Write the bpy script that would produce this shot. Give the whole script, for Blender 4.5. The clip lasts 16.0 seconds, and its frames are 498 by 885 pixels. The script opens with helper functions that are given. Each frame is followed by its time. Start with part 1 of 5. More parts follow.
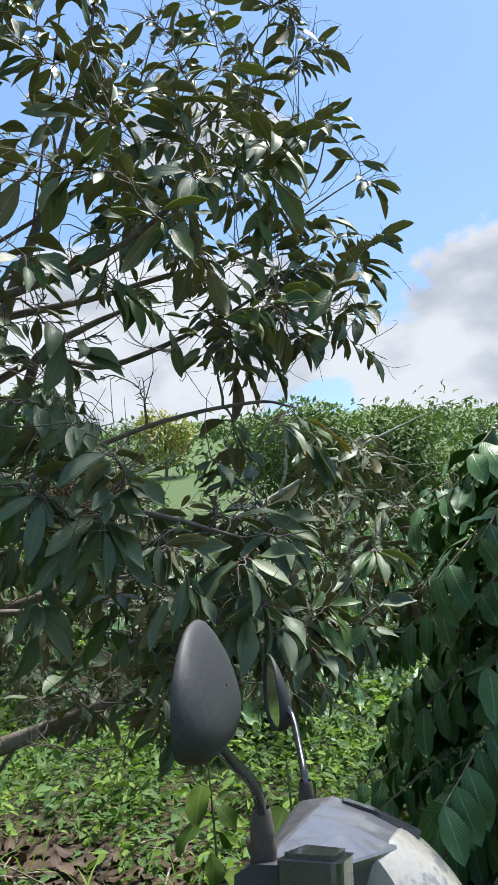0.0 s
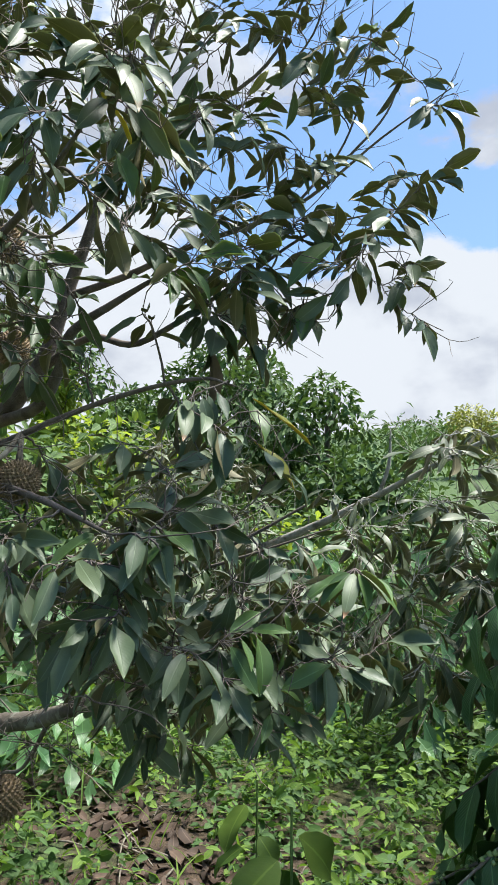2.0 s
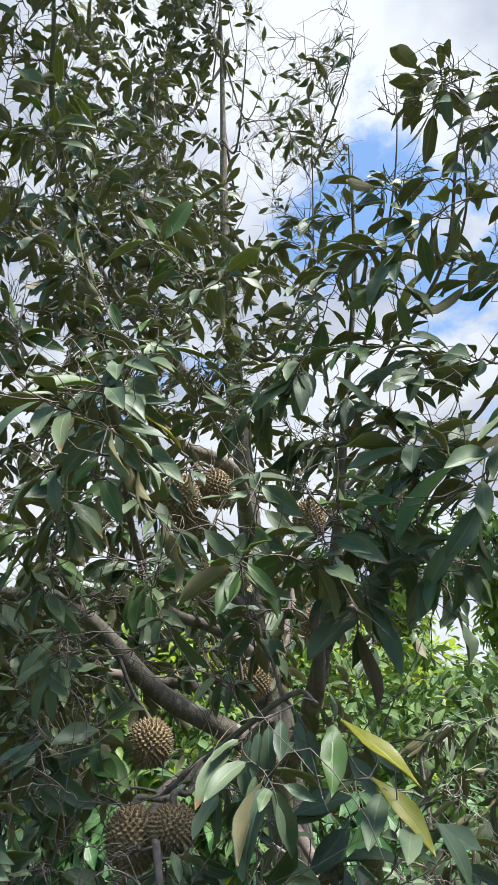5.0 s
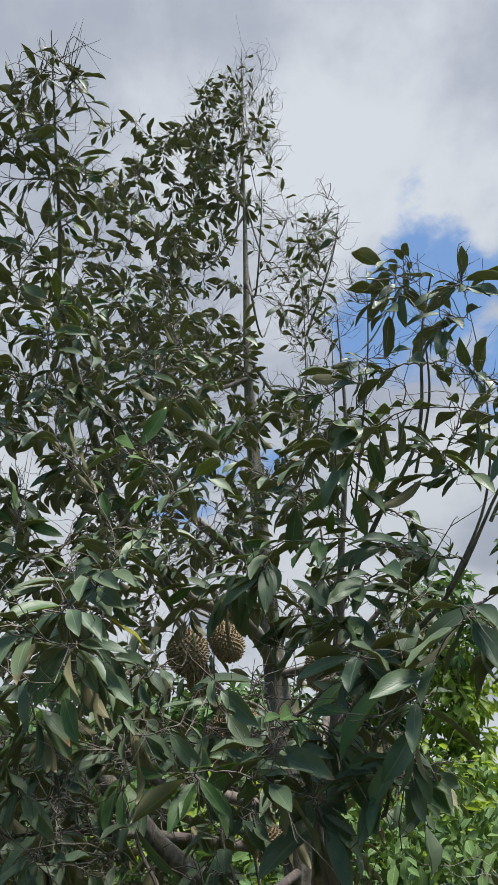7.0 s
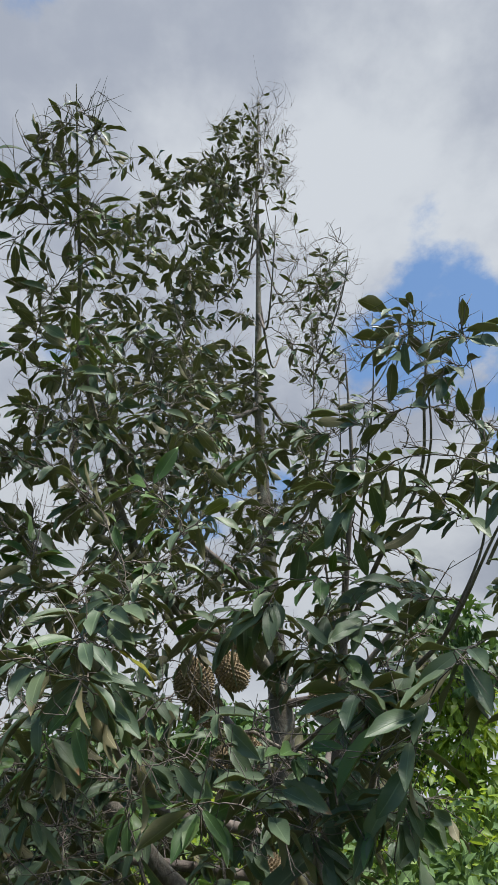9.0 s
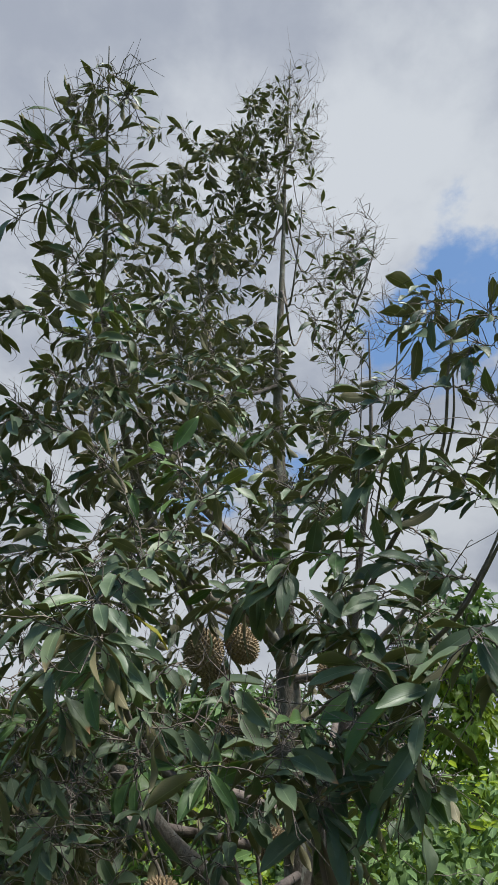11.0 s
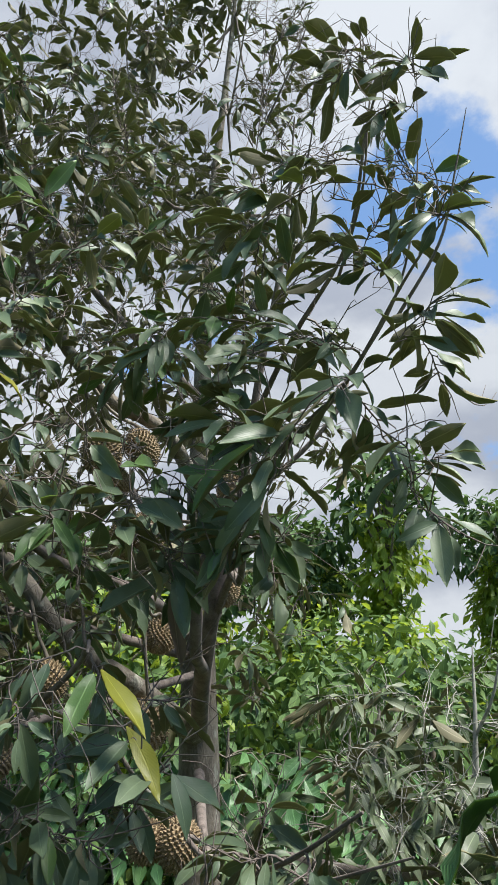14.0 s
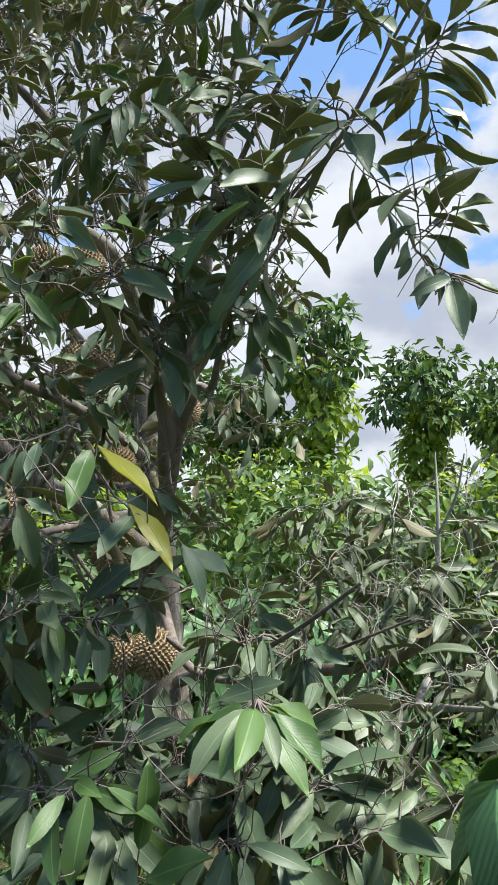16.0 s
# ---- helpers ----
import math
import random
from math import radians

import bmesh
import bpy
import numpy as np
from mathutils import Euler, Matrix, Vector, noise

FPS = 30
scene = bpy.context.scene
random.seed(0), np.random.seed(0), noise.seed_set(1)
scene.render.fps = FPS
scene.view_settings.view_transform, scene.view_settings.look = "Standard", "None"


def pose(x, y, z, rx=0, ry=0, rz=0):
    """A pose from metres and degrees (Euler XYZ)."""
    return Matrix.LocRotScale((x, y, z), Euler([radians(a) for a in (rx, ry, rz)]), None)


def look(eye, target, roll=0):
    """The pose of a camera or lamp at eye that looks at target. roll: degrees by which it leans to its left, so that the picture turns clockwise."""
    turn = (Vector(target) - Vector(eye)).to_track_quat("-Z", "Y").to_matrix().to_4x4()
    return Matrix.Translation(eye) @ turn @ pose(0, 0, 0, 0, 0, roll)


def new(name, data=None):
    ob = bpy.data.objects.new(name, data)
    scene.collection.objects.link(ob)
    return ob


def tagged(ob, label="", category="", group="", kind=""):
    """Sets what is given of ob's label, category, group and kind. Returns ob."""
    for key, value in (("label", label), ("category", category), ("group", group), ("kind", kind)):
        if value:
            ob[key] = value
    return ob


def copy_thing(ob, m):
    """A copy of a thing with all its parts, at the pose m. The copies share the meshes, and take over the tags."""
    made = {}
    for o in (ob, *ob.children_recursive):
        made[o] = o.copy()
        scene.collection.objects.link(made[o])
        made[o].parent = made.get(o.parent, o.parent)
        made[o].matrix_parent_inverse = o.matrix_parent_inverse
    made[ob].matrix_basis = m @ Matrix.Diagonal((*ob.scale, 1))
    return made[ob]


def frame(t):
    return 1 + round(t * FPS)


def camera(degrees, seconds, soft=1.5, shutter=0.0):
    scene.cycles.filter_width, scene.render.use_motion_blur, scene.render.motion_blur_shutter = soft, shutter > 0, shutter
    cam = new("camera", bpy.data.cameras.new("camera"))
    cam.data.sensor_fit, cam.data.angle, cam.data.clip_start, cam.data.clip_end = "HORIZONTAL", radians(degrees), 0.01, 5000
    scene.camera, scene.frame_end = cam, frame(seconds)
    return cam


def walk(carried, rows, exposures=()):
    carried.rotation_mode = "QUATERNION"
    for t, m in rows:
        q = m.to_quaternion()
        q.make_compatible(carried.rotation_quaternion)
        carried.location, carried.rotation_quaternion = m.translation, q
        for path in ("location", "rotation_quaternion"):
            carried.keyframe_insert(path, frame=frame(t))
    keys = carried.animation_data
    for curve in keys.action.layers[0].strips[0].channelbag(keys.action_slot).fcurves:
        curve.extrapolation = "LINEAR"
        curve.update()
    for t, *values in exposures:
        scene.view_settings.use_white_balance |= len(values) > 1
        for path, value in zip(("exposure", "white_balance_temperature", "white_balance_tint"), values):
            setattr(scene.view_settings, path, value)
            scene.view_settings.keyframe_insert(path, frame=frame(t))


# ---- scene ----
cam = camera(38.2, 16.0, soft=1.5)
PATH = [
    (0, (0.45, 0.782, 1.562), (0.012, 2.726, 1.737), -3.5),
    (0.5, (0.641, 0.885, 1.562), (-0.001, 2.773, 1.72), -2.9),
    (1, (0.767, 1.046, 1.548), (-0.059, 2.86, 1.71), -1.2),
    (1.5, (0.909, 1.208, 1.57), (-0.06, 2.949, 1.734), 0.9),
    (2, (1.055, 1.363, 1.554), (-0.171, 2.933, 1.729), 1.4),
    (2.5, (1.121, 1.513, 1.562), (-0.385, 2.819, 1.726), 0.2),
    (3, (1.117, 1.706, 1.555), (-0.471, 2.911, 1.727), 0.6),
    (3.5, (1.114, 1.859, 1.584), (-0.586, 2.878, 1.85), -0.0),
    (4, (1.16, 2.022, 1.637), (-0.671, 2.737, 2.005), -1.1),
    (4.5, (1.186, 2.138, 1.678), (-0.676, 2.602, 2.241), -2.5),
    (5, (1.267, 2.158, 1.748), (-0.566, 2.455, 2.492), -3.0),
    (5.2, (1.313, 2.16, 1.768), (-0.502, 2.424, 2.564), -2.9),
    (7.5, (1.493, 2.355, 1.9), (-0.238, 2.474, 2.894), -2.5),
    (8, (1.533, 2.34, 1.897), (-0.189, 2.45, 2.909), -2.1),
    (10.5, (1.546, 2.333, 1.889), (-0.177, 2.413, 2.902), 0.7),
    (11, (1.528, 2.326, 1.879), (-0.212, 2.385, 2.863), 1.9),
    (11.5, (1.509, 2.331, 1.874), (-0.254, 2.383, 2.816), 2.2),
    (12, (1.507, 2.335, 1.874), (-0.269, 2.404, 2.791), 2.0),
    (12.5, (1.497, 2.352, 1.867), (-0.299, 2.475, 2.739), 1.9),
    (13, (1.476, 2.407, 1.833), (-0.348, 2.579, 2.636), 1.7),
    (13.5, (1.427, 2.45, 1.799), (-0.42, 2.679, 2.531), 2.2),
    (14, (1.354, 2.503, 1.738), (-0.524, 2.719, 2.393), 3.5),
    (14.5, (1.295, 2.5, 1.717), (-0.612, 2.735, 2.271), 4.5),
    (15, (1.252, 2.441, 1.662), (-0.661, 2.779, 2.135), 3.1),
    (15.5, (1.229, 2.399, 1.636), (-0.69, 2.815, 2.016), 1.3),
    (16, (1.223, 2.416, 1.614), (-0.704, 2.863, 1.912), 0.0),
]
EXPOSURES = [(0, 1.85), (0.6, 1.78), (1.5, 1.88), (2.5, 1.92), (3.2, 2.15), (4.3, 2.1), (5, 1.94), (7.5, 1.36), (12.5, 1.30), (13.7, 1.58), (14.3, 1.70), (15, 1.85), (16, 1.95)]
walk(cam, [(t, look(eye, target, roll)) for t, eye, target, roll in PATH], EXPOSURES)


# ---- light ----
SUN_EL, SUN_AZ = 66.0, 31.0
SUN = Vector((math.sin(radians(SUN_AZ)) * math.cos(radians(SUN_EL)), math.cos(radians(SUN_AZ)) * math.cos(radians(SUN_EL)), math.sin(radians(SUN_EL))))
sun_data = bpy.data.lights.new("sun", "SUN")
sun_data.energy, sun_data.angle, sun_data.color = 2.95, radians(20), (1.0, 0.97, 0.91)
sun = new("sun", sun_data)
sun.matrix_world = look((0, 0, 20), Vector((0, 0, 20)) - SUN)


class Nodes:
    """Short hand for building a node tree."""

    def __init__(self, tree):
        self.tree = tree
        tree.nodes.clear()

    def add(self, kind, inputs=None, **props):
        node = self.tree.nodes.new(kind)
        for key, value in props.items():
            setattr(node, key, value)
        for key, value in (inputs or {}).items():
            self.put(node.inputs[key], value)
        return node

    def put(self, socket, value):
        if isinstance(value, bpy.types.NodeSocket):
            self.tree.links.new(value, socket)
        else:
            socket.default_value = value

    def math(self, op, a, b=0.0, c=0.0):
        return self.add("ShaderNodeMath", {0: a, 1: b, 2: c}, operation=op).outputs[0]

    def ramp(self, fac, low, high, a=0.0, b=1.0):
        return self.add("ShaderNodeMapRange", {0: fac, 1: low, 2: high, 3: a, 4: b}, clamp=True, interpolation_type="SMOOTHSTEP").outputs[0]

    def mix(self, fac, a, b):
        return self.add("ShaderNodeMix", {0: fac, 6: a, 7: b}, data_type="RGBA").outputs[2]

    def noise(self, vector, scale, detail=3.0, rough=0.55):
        return self.add("ShaderNodeTexNoise", {"Vector": vector, "Scale": scale, "Detail": detail, "Roughness": rough}).outputs[0]


def rgb(r, g, b):
    return (r, g, b, 1.0)


world = bpy.data.worlds.new("sky")
scene.world = world
world.use_nodes = True
n = Nodes(world.node_tree)
direction = n.add("ShaderNodeTexCoord").outputs["Generated"]
sky = n.add("ShaderNodeTexSky", sky_type="NISHITA", sun_disc=False, sun_elevation=radians(SUN_EL), sun_rotation=radians(SUN_AZ), air_density=1.0, dust_density=0.6, ozone_density=1.6)
part_xyz = n.add("ShaderNodeSeparateXYZ", {0: direction})
up = n.math("MAXIMUM", part_xyz.outputs[2], 0.0)
# clouds lie in a layer overhead, seen ever flatter towards the horizon
spread = n.math("DIVIDE", 1.0, n.math("ADD", up, 0.22))
layer = n.add("ShaderNodeVectorMath", {0: direction, 3: spread}, operation="SCALE").outputs[0]
layer = n.add("ShaderNodeMapping", {"Vector": layer, "Location": (0.35, 0.9, 0.0), "Scale": (1.0, 1.0, 1.6)}).outputs[0]
heap = n.noise(n.add("ShaderNodeMapping", {"Vector": direction, "Location": (0.7, 0.15, 0.3), "Scale": (1.0, 1.0, 1.5)}).outputs[0], 4.2, 9.0, 0.55)
puffs = n.add("ShaderNodeMix", {0: n.ramp(part_xyz.outputs[2], 0.46, 0.28), 2: n.noise(layer, 1.5, 9.0, 0.56), 3: heap}).outputs[0]
# the sky closes over towards the west and overhead
flat_len = n.math("SQRT", n.math("ADD", n.math("MULTIPLY", part_xyz.outputs[0], part_xyz.outputs[0]), n.math("ADD", n.math("MULTIPLY", part_xyz.outputs[1], part_xyz.outputs[1]), 0.0001)))
bearing = n.math("DIVIDE", part_xyz.outputs[0], flat_len)
west = n.ramp(bearing, -0.45, -0.92, -0.02, 0.125)
low = n.ramp(part_xyz.outputs[2], 0.22, 0.40, 0.13, -0.03)
clear = n.math("MULTIPLY", n.ramp(part_xyz.outputs[2], 0.27, 0.38, 0.0, -0.035), n.ramp(bearing, -0.75, -0.45))
cover = n.math("ADD", n.math("ADD", puffs, west), n.math("ADD", low, clear))
mask = n.ramp(cover, 0.495, 0.55)
low_shade = n.noise(n.add("ShaderNodeMapping", {"Vector": direction, "Location": (0.7, 0.15, 0.36), "Scale": (1.0, 1.0, 1.7)}).outputs[0], 5.0, 6.0, 0.5)
body_shade = n.add("ShaderNodeMix", {0: n.ramp(part_xyz.outputs[2], 0.46, 0.28), 2: n.noise(n.add("ShaderNodeMapping", {"Vector": layer, "Location": (0.1, 0.3, 0.12)}).outputs[0], 2.3, 7.0, 0.55), 3: n.math("ADD", low_shade, 0.07)}).outputs[0]
grey = n.mix(n.ramp(body_shade, 0.38, 0.60), rgb(0.53, 0.585, 0.70), rgb(0.87, 0.925, 1.0))
west_dim = n.ramp(part_xyz.outputs[2], 0.40, 0.62, 1.0, 1.12)
cloud = n.add("ShaderNodeBackground", {"Color": grey, "Strength": n.math("MULTIPLY", west_dim, 0.260)})
blue = n.add("ShaderNodeBackground", {"Color": n.mix(0.35, sky.outputs[0], n.mix(1.0, rgb(0, 0, 0), rgb(2.2, 4.4, 8.6))), "Strength": 0.048})
both = n.add("ShaderNodeMixShader", {0: mask, 1: blue.outputs[0], 2: cloud.outputs[0]})
n.add("ShaderNodeOutputWorld", {0: both.outputs[0]})


# ---- materials ----
def material(name):
    m = bpy.data.materials.new(name)
    m.use_nodes = True
    return m, Nodes(m.node_tree)


def leaf_material(name, dark, light, rough=0.42, through_light=0.25, veins=0.4, gloss=0.5, tint=(0.10, 0.16, 0.02), quilt=0.0, edge_brown=0.0, dust=0.0):
    """Leaf blade: two greens by leaf, blotches, pale midrib, side veins in relief, some light let through."""
    m, n = material(name)
    uv = n.add("ShaderNodeTexCoord").outputs["UV"]
    xyz = n.add("ShaderNodeSeparateXYZ", {0: uv})
    where = n.add("ShaderNodeNewGeometry")
    chance = n.math("FRACT", n.math("ADD", n.add("ShaderNodeObjectInfo").outputs["Random"], where.outputs["Random Per Island"]))
    blotch = n.noise(where.outputs["Position"], 38.0, 4.0)
    fine = n.noise(where.outputs["Position"], 260.0, 2.0)
    colour = n.mix(n.math("ADD", n.math("MULTIPLY", chance, 0.75), n.math("MULTIPLY", n.math("SUBTRACT", blotch, 0.5), 0.7)), rgb(*dark), rgb(*light))
    off = n.math("ABSOLUTE", n.math("SUBTRACT", xyz.outputs[0], 0.5))
    rib = n.ramp(off, 0.012, 0.05, 1.0, 0.0)
    colour = n.mix(n.math("MULTIPLY", rib, veins), colour, rgb(*[min(1, 2.2 * c + 0.03) for c in light]))
    if dust:
        colour = n.mix(n.math("MULTIPLY", n.ramp(blotch, 0.45, 0.7), dust), colour, rgb(0.32, 0.34, 0.30))
    if edge_brown:
        worn = n.math("MULTIPLY", n.ramp(n.math("ADD", xyz.outputs[1], n.math("MULTIPLY", n.math("SUBTRACT", blotch, 0.5), 0.5)), 0.84, 0.92), n.ramp(chance, 1.0 - edge_brown, 1.0 - edge_brown + 0.02))
        colour = n.mix(worn, colour, rgb(0.24, 0.13, 0.06))
    slant = n.math("SUBTRACT", n.math("MULTIPLY", xyz.outputs[1], 15.0), n.math("MULTIPLY", off, 9.0))
    ridges = n.math("SINE", n.math("MULTIPLY", slant, 6.2832))
    relief = n.math("ADD", n.math("MULTIPLY", ridges, 0.05 + quilt), n.math("ADD", n.math("MULTIPLY", rib, -1.0), n.math("MULTIPLY", fine, 0.5)))
    bump = n.add("ShaderNodeBump", {"Height": relief, "Strength": 0.22 + 0.4 * quilt, "Distance": 0.002})
    skin = n.add("ShaderNodeBsdfPrincipled", {"Base Color": colour, "Roughness": n.math("ADD", rough, n.math("MULTIPLY", n.math("SUBTRACT", blotch, 0.5), 0.25)), "Specular IOR Level": gloss, "Normal": bump.outputs[0]})
    glow = n.add("ShaderNodeBsdfTranslucent", {"Color": n.mix(0.6, colour, rgb(*tint)), "Normal": bump.outputs[0]})
    n.add("ShaderNodeOutputMaterial", {0: n.add("ShaderNodeMixShader", {0: through_light, 1: skin.outputs[0], 2: glow.outputs[0]}).outputs[0]})
    return m


def rough_material(name, a, b, c=None, scale=12.0, stretch=(1, 1, 1), rough=0.85, bump=0.6, depth=0.004, metal=0.0, coat=0.0):
    """Two or three colours in patches, a fine grain, and relief."""
    m, n = material(name)
    at = n.add("ShaderNodeMapping", {"Vector": n.add("ShaderNodeTexCoord").outputs["Object"], "Scale": stretch}).outputs[0]
    big, small = n.noise(at, scale, 4.0), n.noise(at, scale * 9, 4.0, 0.65)
    colour = n.mix(n.ramp(n.math("ADD", n.math("MULTIPLY", big, 0.6), n.math("MULTIPLY", small, 0.4)), 0.36, 0.64), rgb(*a), rgb(*b))
    if c:
        colour = n.mix(n.ramp(n.noise(at, scale * 2.3, 5.0), 0.56, 0.66), colour, rgb(*c))
    height = n.math("ADD", n.math("MULTIPLY", big, 0.5), small)
    normal = n.add("ShaderNodeBump", {"Height": height, "Strength": bump, "Distance": depth}).outputs[0]
    skin = n.add("ShaderNodeBsdfPrincipled", {"Base Color": colour, "Roughness": n.math("ADD", rough - 0.1, n.math("MULTIPLY", small, 0.2)), "Metallic": metal, "Coat Weight": coat, "Coat Roughness": 0.06, "Normal": normal})
    n.add("ShaderNodeOutputMaterial", {0: skin.outputs[0]})
    return m


LEAF_TOP = leaf_material("durian_leaf_upper", (0.064, 0.106, 0.060), (0.168, 0.218, 0.118), 0.48, 0.20, edge_brown=0.05, veins=0.22, gloss=0.38, tint=(0.36, 0.44, 0.13))
LEAF_UNDER = leaf_material("durian_leaf_under", (0.155, 0.145, 0.076), (0.270, 0.245, 0.138), 0.62, 0.30, veins=0.35, tint=(0.38, 0.38, 0.14))
LEAF_YOUNG = leaf_material("durian_leaf_young", (0.054, 0.114, 0.034), (0.110, 0.190, 0.056), 0.45, 0.26, gloss=0.4, tint=(0.4, 0.6, 0.08))
LEAF_YELLOW = leaf_material("durian_leaf_yellow", (0.24, 0.25, 0.025), (0.40, 0.38, 0.05), 0.42, 0.30, veins=0.2, tint=(0.5, 0.4, 0.02))
LEAF_GREY = leaf_material("thin_leaf_upper", (0.066, 0.094, 0.046), (0.145, 0.178, 0.092), 0.50, 0.18)
LEAF_DRY = leaf_material("dry_leaf", (0.040, 0.026, 0.017), (0.105, 0.068, 0.044), 0.8, 0.10, veins=0.3, tint=(0.3, 0.15, 0.05))
LEAF_DEAD = leaf_material("dead_leaf_on_tree", (0.17, 0.12, 0.095), (0.27, 0.205, 0.165), 0.75, 0.08, veins=0.3)
LEAF_COFFEE = leaf_material("coffee_leaf", (0.055, 0.140, 0.050), (0.125, 0.255, 0.090), 0.38, 0.30, quilt=0.35)
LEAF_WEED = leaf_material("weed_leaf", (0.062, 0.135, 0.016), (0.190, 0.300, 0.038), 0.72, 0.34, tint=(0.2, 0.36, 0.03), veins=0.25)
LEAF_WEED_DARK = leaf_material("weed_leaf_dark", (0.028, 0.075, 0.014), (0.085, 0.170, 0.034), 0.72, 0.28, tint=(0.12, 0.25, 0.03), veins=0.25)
LEAF_VINE = leaf_material("vine_leaf", (0.105, 0.185, 0.020), (0.270, 0.370, 0.055), 0.5, 0.45, tint=(0.5, 0.62, 0.05))
LEAF_TREE = leaf_material("far_tree_leaf", (0.038, 0.088, 0.024), (0.092, 0.170, 0.046), 0.75, 0.22)
LEAF_TREE_LIGHT = leaf_material("far_tree_leaf_light", (0.052, 0.110, 0.022), (0.128, 0.208, 0.055), 0.75, 0.22)
LEAF_TREE_GOLD = leaf_material("far_tree_leaf_gold", (0.22, 0.24, 0.04), (0.42, 0.40, 0.08), 0.5, 0.3)
BARK = rough_material("durian_bark", (0.090, 0.074, 0.055), (0.205, 0.180, 0.142), (0.28, 0.275, 0.225), 9.0, (1, 1, 0.6), 0.9, 0.9, 0.006)
BARK_DARK = rough_material("twig_bark", (0.085, 0.068, 0.058), (0.200, 0.165, 0.142), None, 22.0, (1, 1, 1), 0.85, 0.6, 0.002)
BARK_PALE = rough_material("pale_bark", (0.24, 0.235, 0.20), (0.38, 0.37, 0.32), (0.16, 0.15, 0.12), 14.0, (1, 1, 1), 0.85, 0.6, 0.003)
HUSK = rough_material("durian_husk", (0.125, 0.086, 0.046), (0.38, 0.285, 0.165), (0.20, 0.16, 0.08), 16.0, (1, 1, 1), 0.75, 0.5, 0.003)
BERRY = rough_material("coffee_berry", (0.16, 0.26, 0.07), (0.30, 0.38, 0.14), None, 60.0, (1, 1, 1), 0.4, 0.1, 0.001)
STEM_GREEN = rough_material("green_stem", (0.09, 0.17, 0.04), (0.17, 0.25, 0.07), None, 40.0, (1, 1, 1), 0.6, 0.3, 0.001)
PLASTIC = rough_material("black_plastic", (0.020, 0.021, 0.024), (0.034, 0.036, 0.040), None, 30.0, (1, 1, 1), 0.60, 0.15, 0.0006)
RUBBER = rough_material("dusty_rubber", (0.045, 0.040, 0.036), (0.10, 0.085, 0.07), None, 40.0, (1, 1, 1), 0.8, 0.3, 0.001)
PAINT = rough_material("black_paint", (0.012, 0.013, 0.016), (0.02, 0.021, 0.026), None, 8.0, (1, 1, 1), 0.28, 0.05, 0.0005, 0.0, 1.0)
SILVER = rough_material("silver_paint", (0.105, 0.105, 0.118), (0.150, 0.150, 0.165), None, 10.0, (1, 1, 1), 0.34, 0.05, 0.0005, 0.55, 0.8)
WHITE_LENS = rough_material("clear_lamp_plastic", (0.20, 0.20, 0.18), (0.30, 0.29, 0.26), (0.14, 0.15, 0.16), 16.0, (1, 1, 1), 0.22, 0.1, 0.0008, 0.0, 0.6)
GREY_LENS = rough_material("lamp_reflector", (0.34, 0.35, 0.36), (0.55, 0.56, 0.57), None, 20.0, (1, 1, 1), 0.25, 0.1, 0.0008, 0.3, 1.0)
CHROME = rough_material("steel_stem", (0.20, 0.21, 0.22), (0.32, 0.33, 0.34), None, 20.0, (1, 1, 1), 0.3, 0.1, 0.0006, 1.0)
MIRROR = rough_material("mirror_glass", (0.82, 0.84, 0.85), (0.85, 0.87, 0.88), None, 2.0, (1, 1, 1), 0.12, 0.0, 0.0001, 1.0)


# ---- mesh tools ----
class Mesh:
    """Collects vertices, faces, material slots and UVs, in blocks of arrays."""

    def __init__(self):
        self.v, self.f, self.m, self.uv, self.count = [], [], [], [], 0

    def add(self, verts, faces, slot=0, uv=None):
        verts = np.asarray(verts, float).reshape(-1, 3)
        self.v.append(verts)
        self.f.append(np.asarray(faces, int) + self.count)
        self.m.append(np.broadcast_to(np.asarray(slot), (len(faces),)))
        self.uv.append(np.zeros((len(verts), 2)) if uv is None else np.asarray(uv, float))
        self.count += len(verts)

    def done(self, name, mats, smooth=True):
        data = bpy.data.meshes.new(name)
        verts, uv = np.concatenate(self.v), np.concatenate(self.uv)
        loops = np.concatenate([f.ravel() for f in self.f])
        sizes = np.concatenate([np.full(len(f), f.shape[1]) for f in self.f])
        data.vertices.add(len(verts))
        data.vertices.foreach_set("co", verts.ravel())
        data.loops.add(len(loops))
        data.loops.foreach_set("vertex_index", loops)
        data.polygons.add(len(sizes))
        data.polygons.foreach_set("loop_start", np.concatenate([[0], np.cumsum(sizes)[:-1]]))
        data.polygons.foreach_set("material_index", np.concatenate(self.m))
        data.polygons.foreach_set("use_smooth", np.full(len(sizes), smooth))
        data.uv_layers.new(name="UVMap").data.foreach_set("uv", uv[loops].ravel())
        for m in mats:
            data.materials.append(m)
        data.update(calc_edges=True)
        data.validate()
        return data


def part(name, data, parent, label="", kind=""):
    """Links a mesh as one part under a thing or a part."""
    ob = new(name, data)
    ob.parent = parent
    return tagged(ob, label, kind=kind)


def thing(name, label, category, group="", kind="", at=(0, 0, 0)):
    ob = new(name)
    ob.location, ob.empty_display_size = at, 0.1
    return tagged(ob, label, category, group, kind)


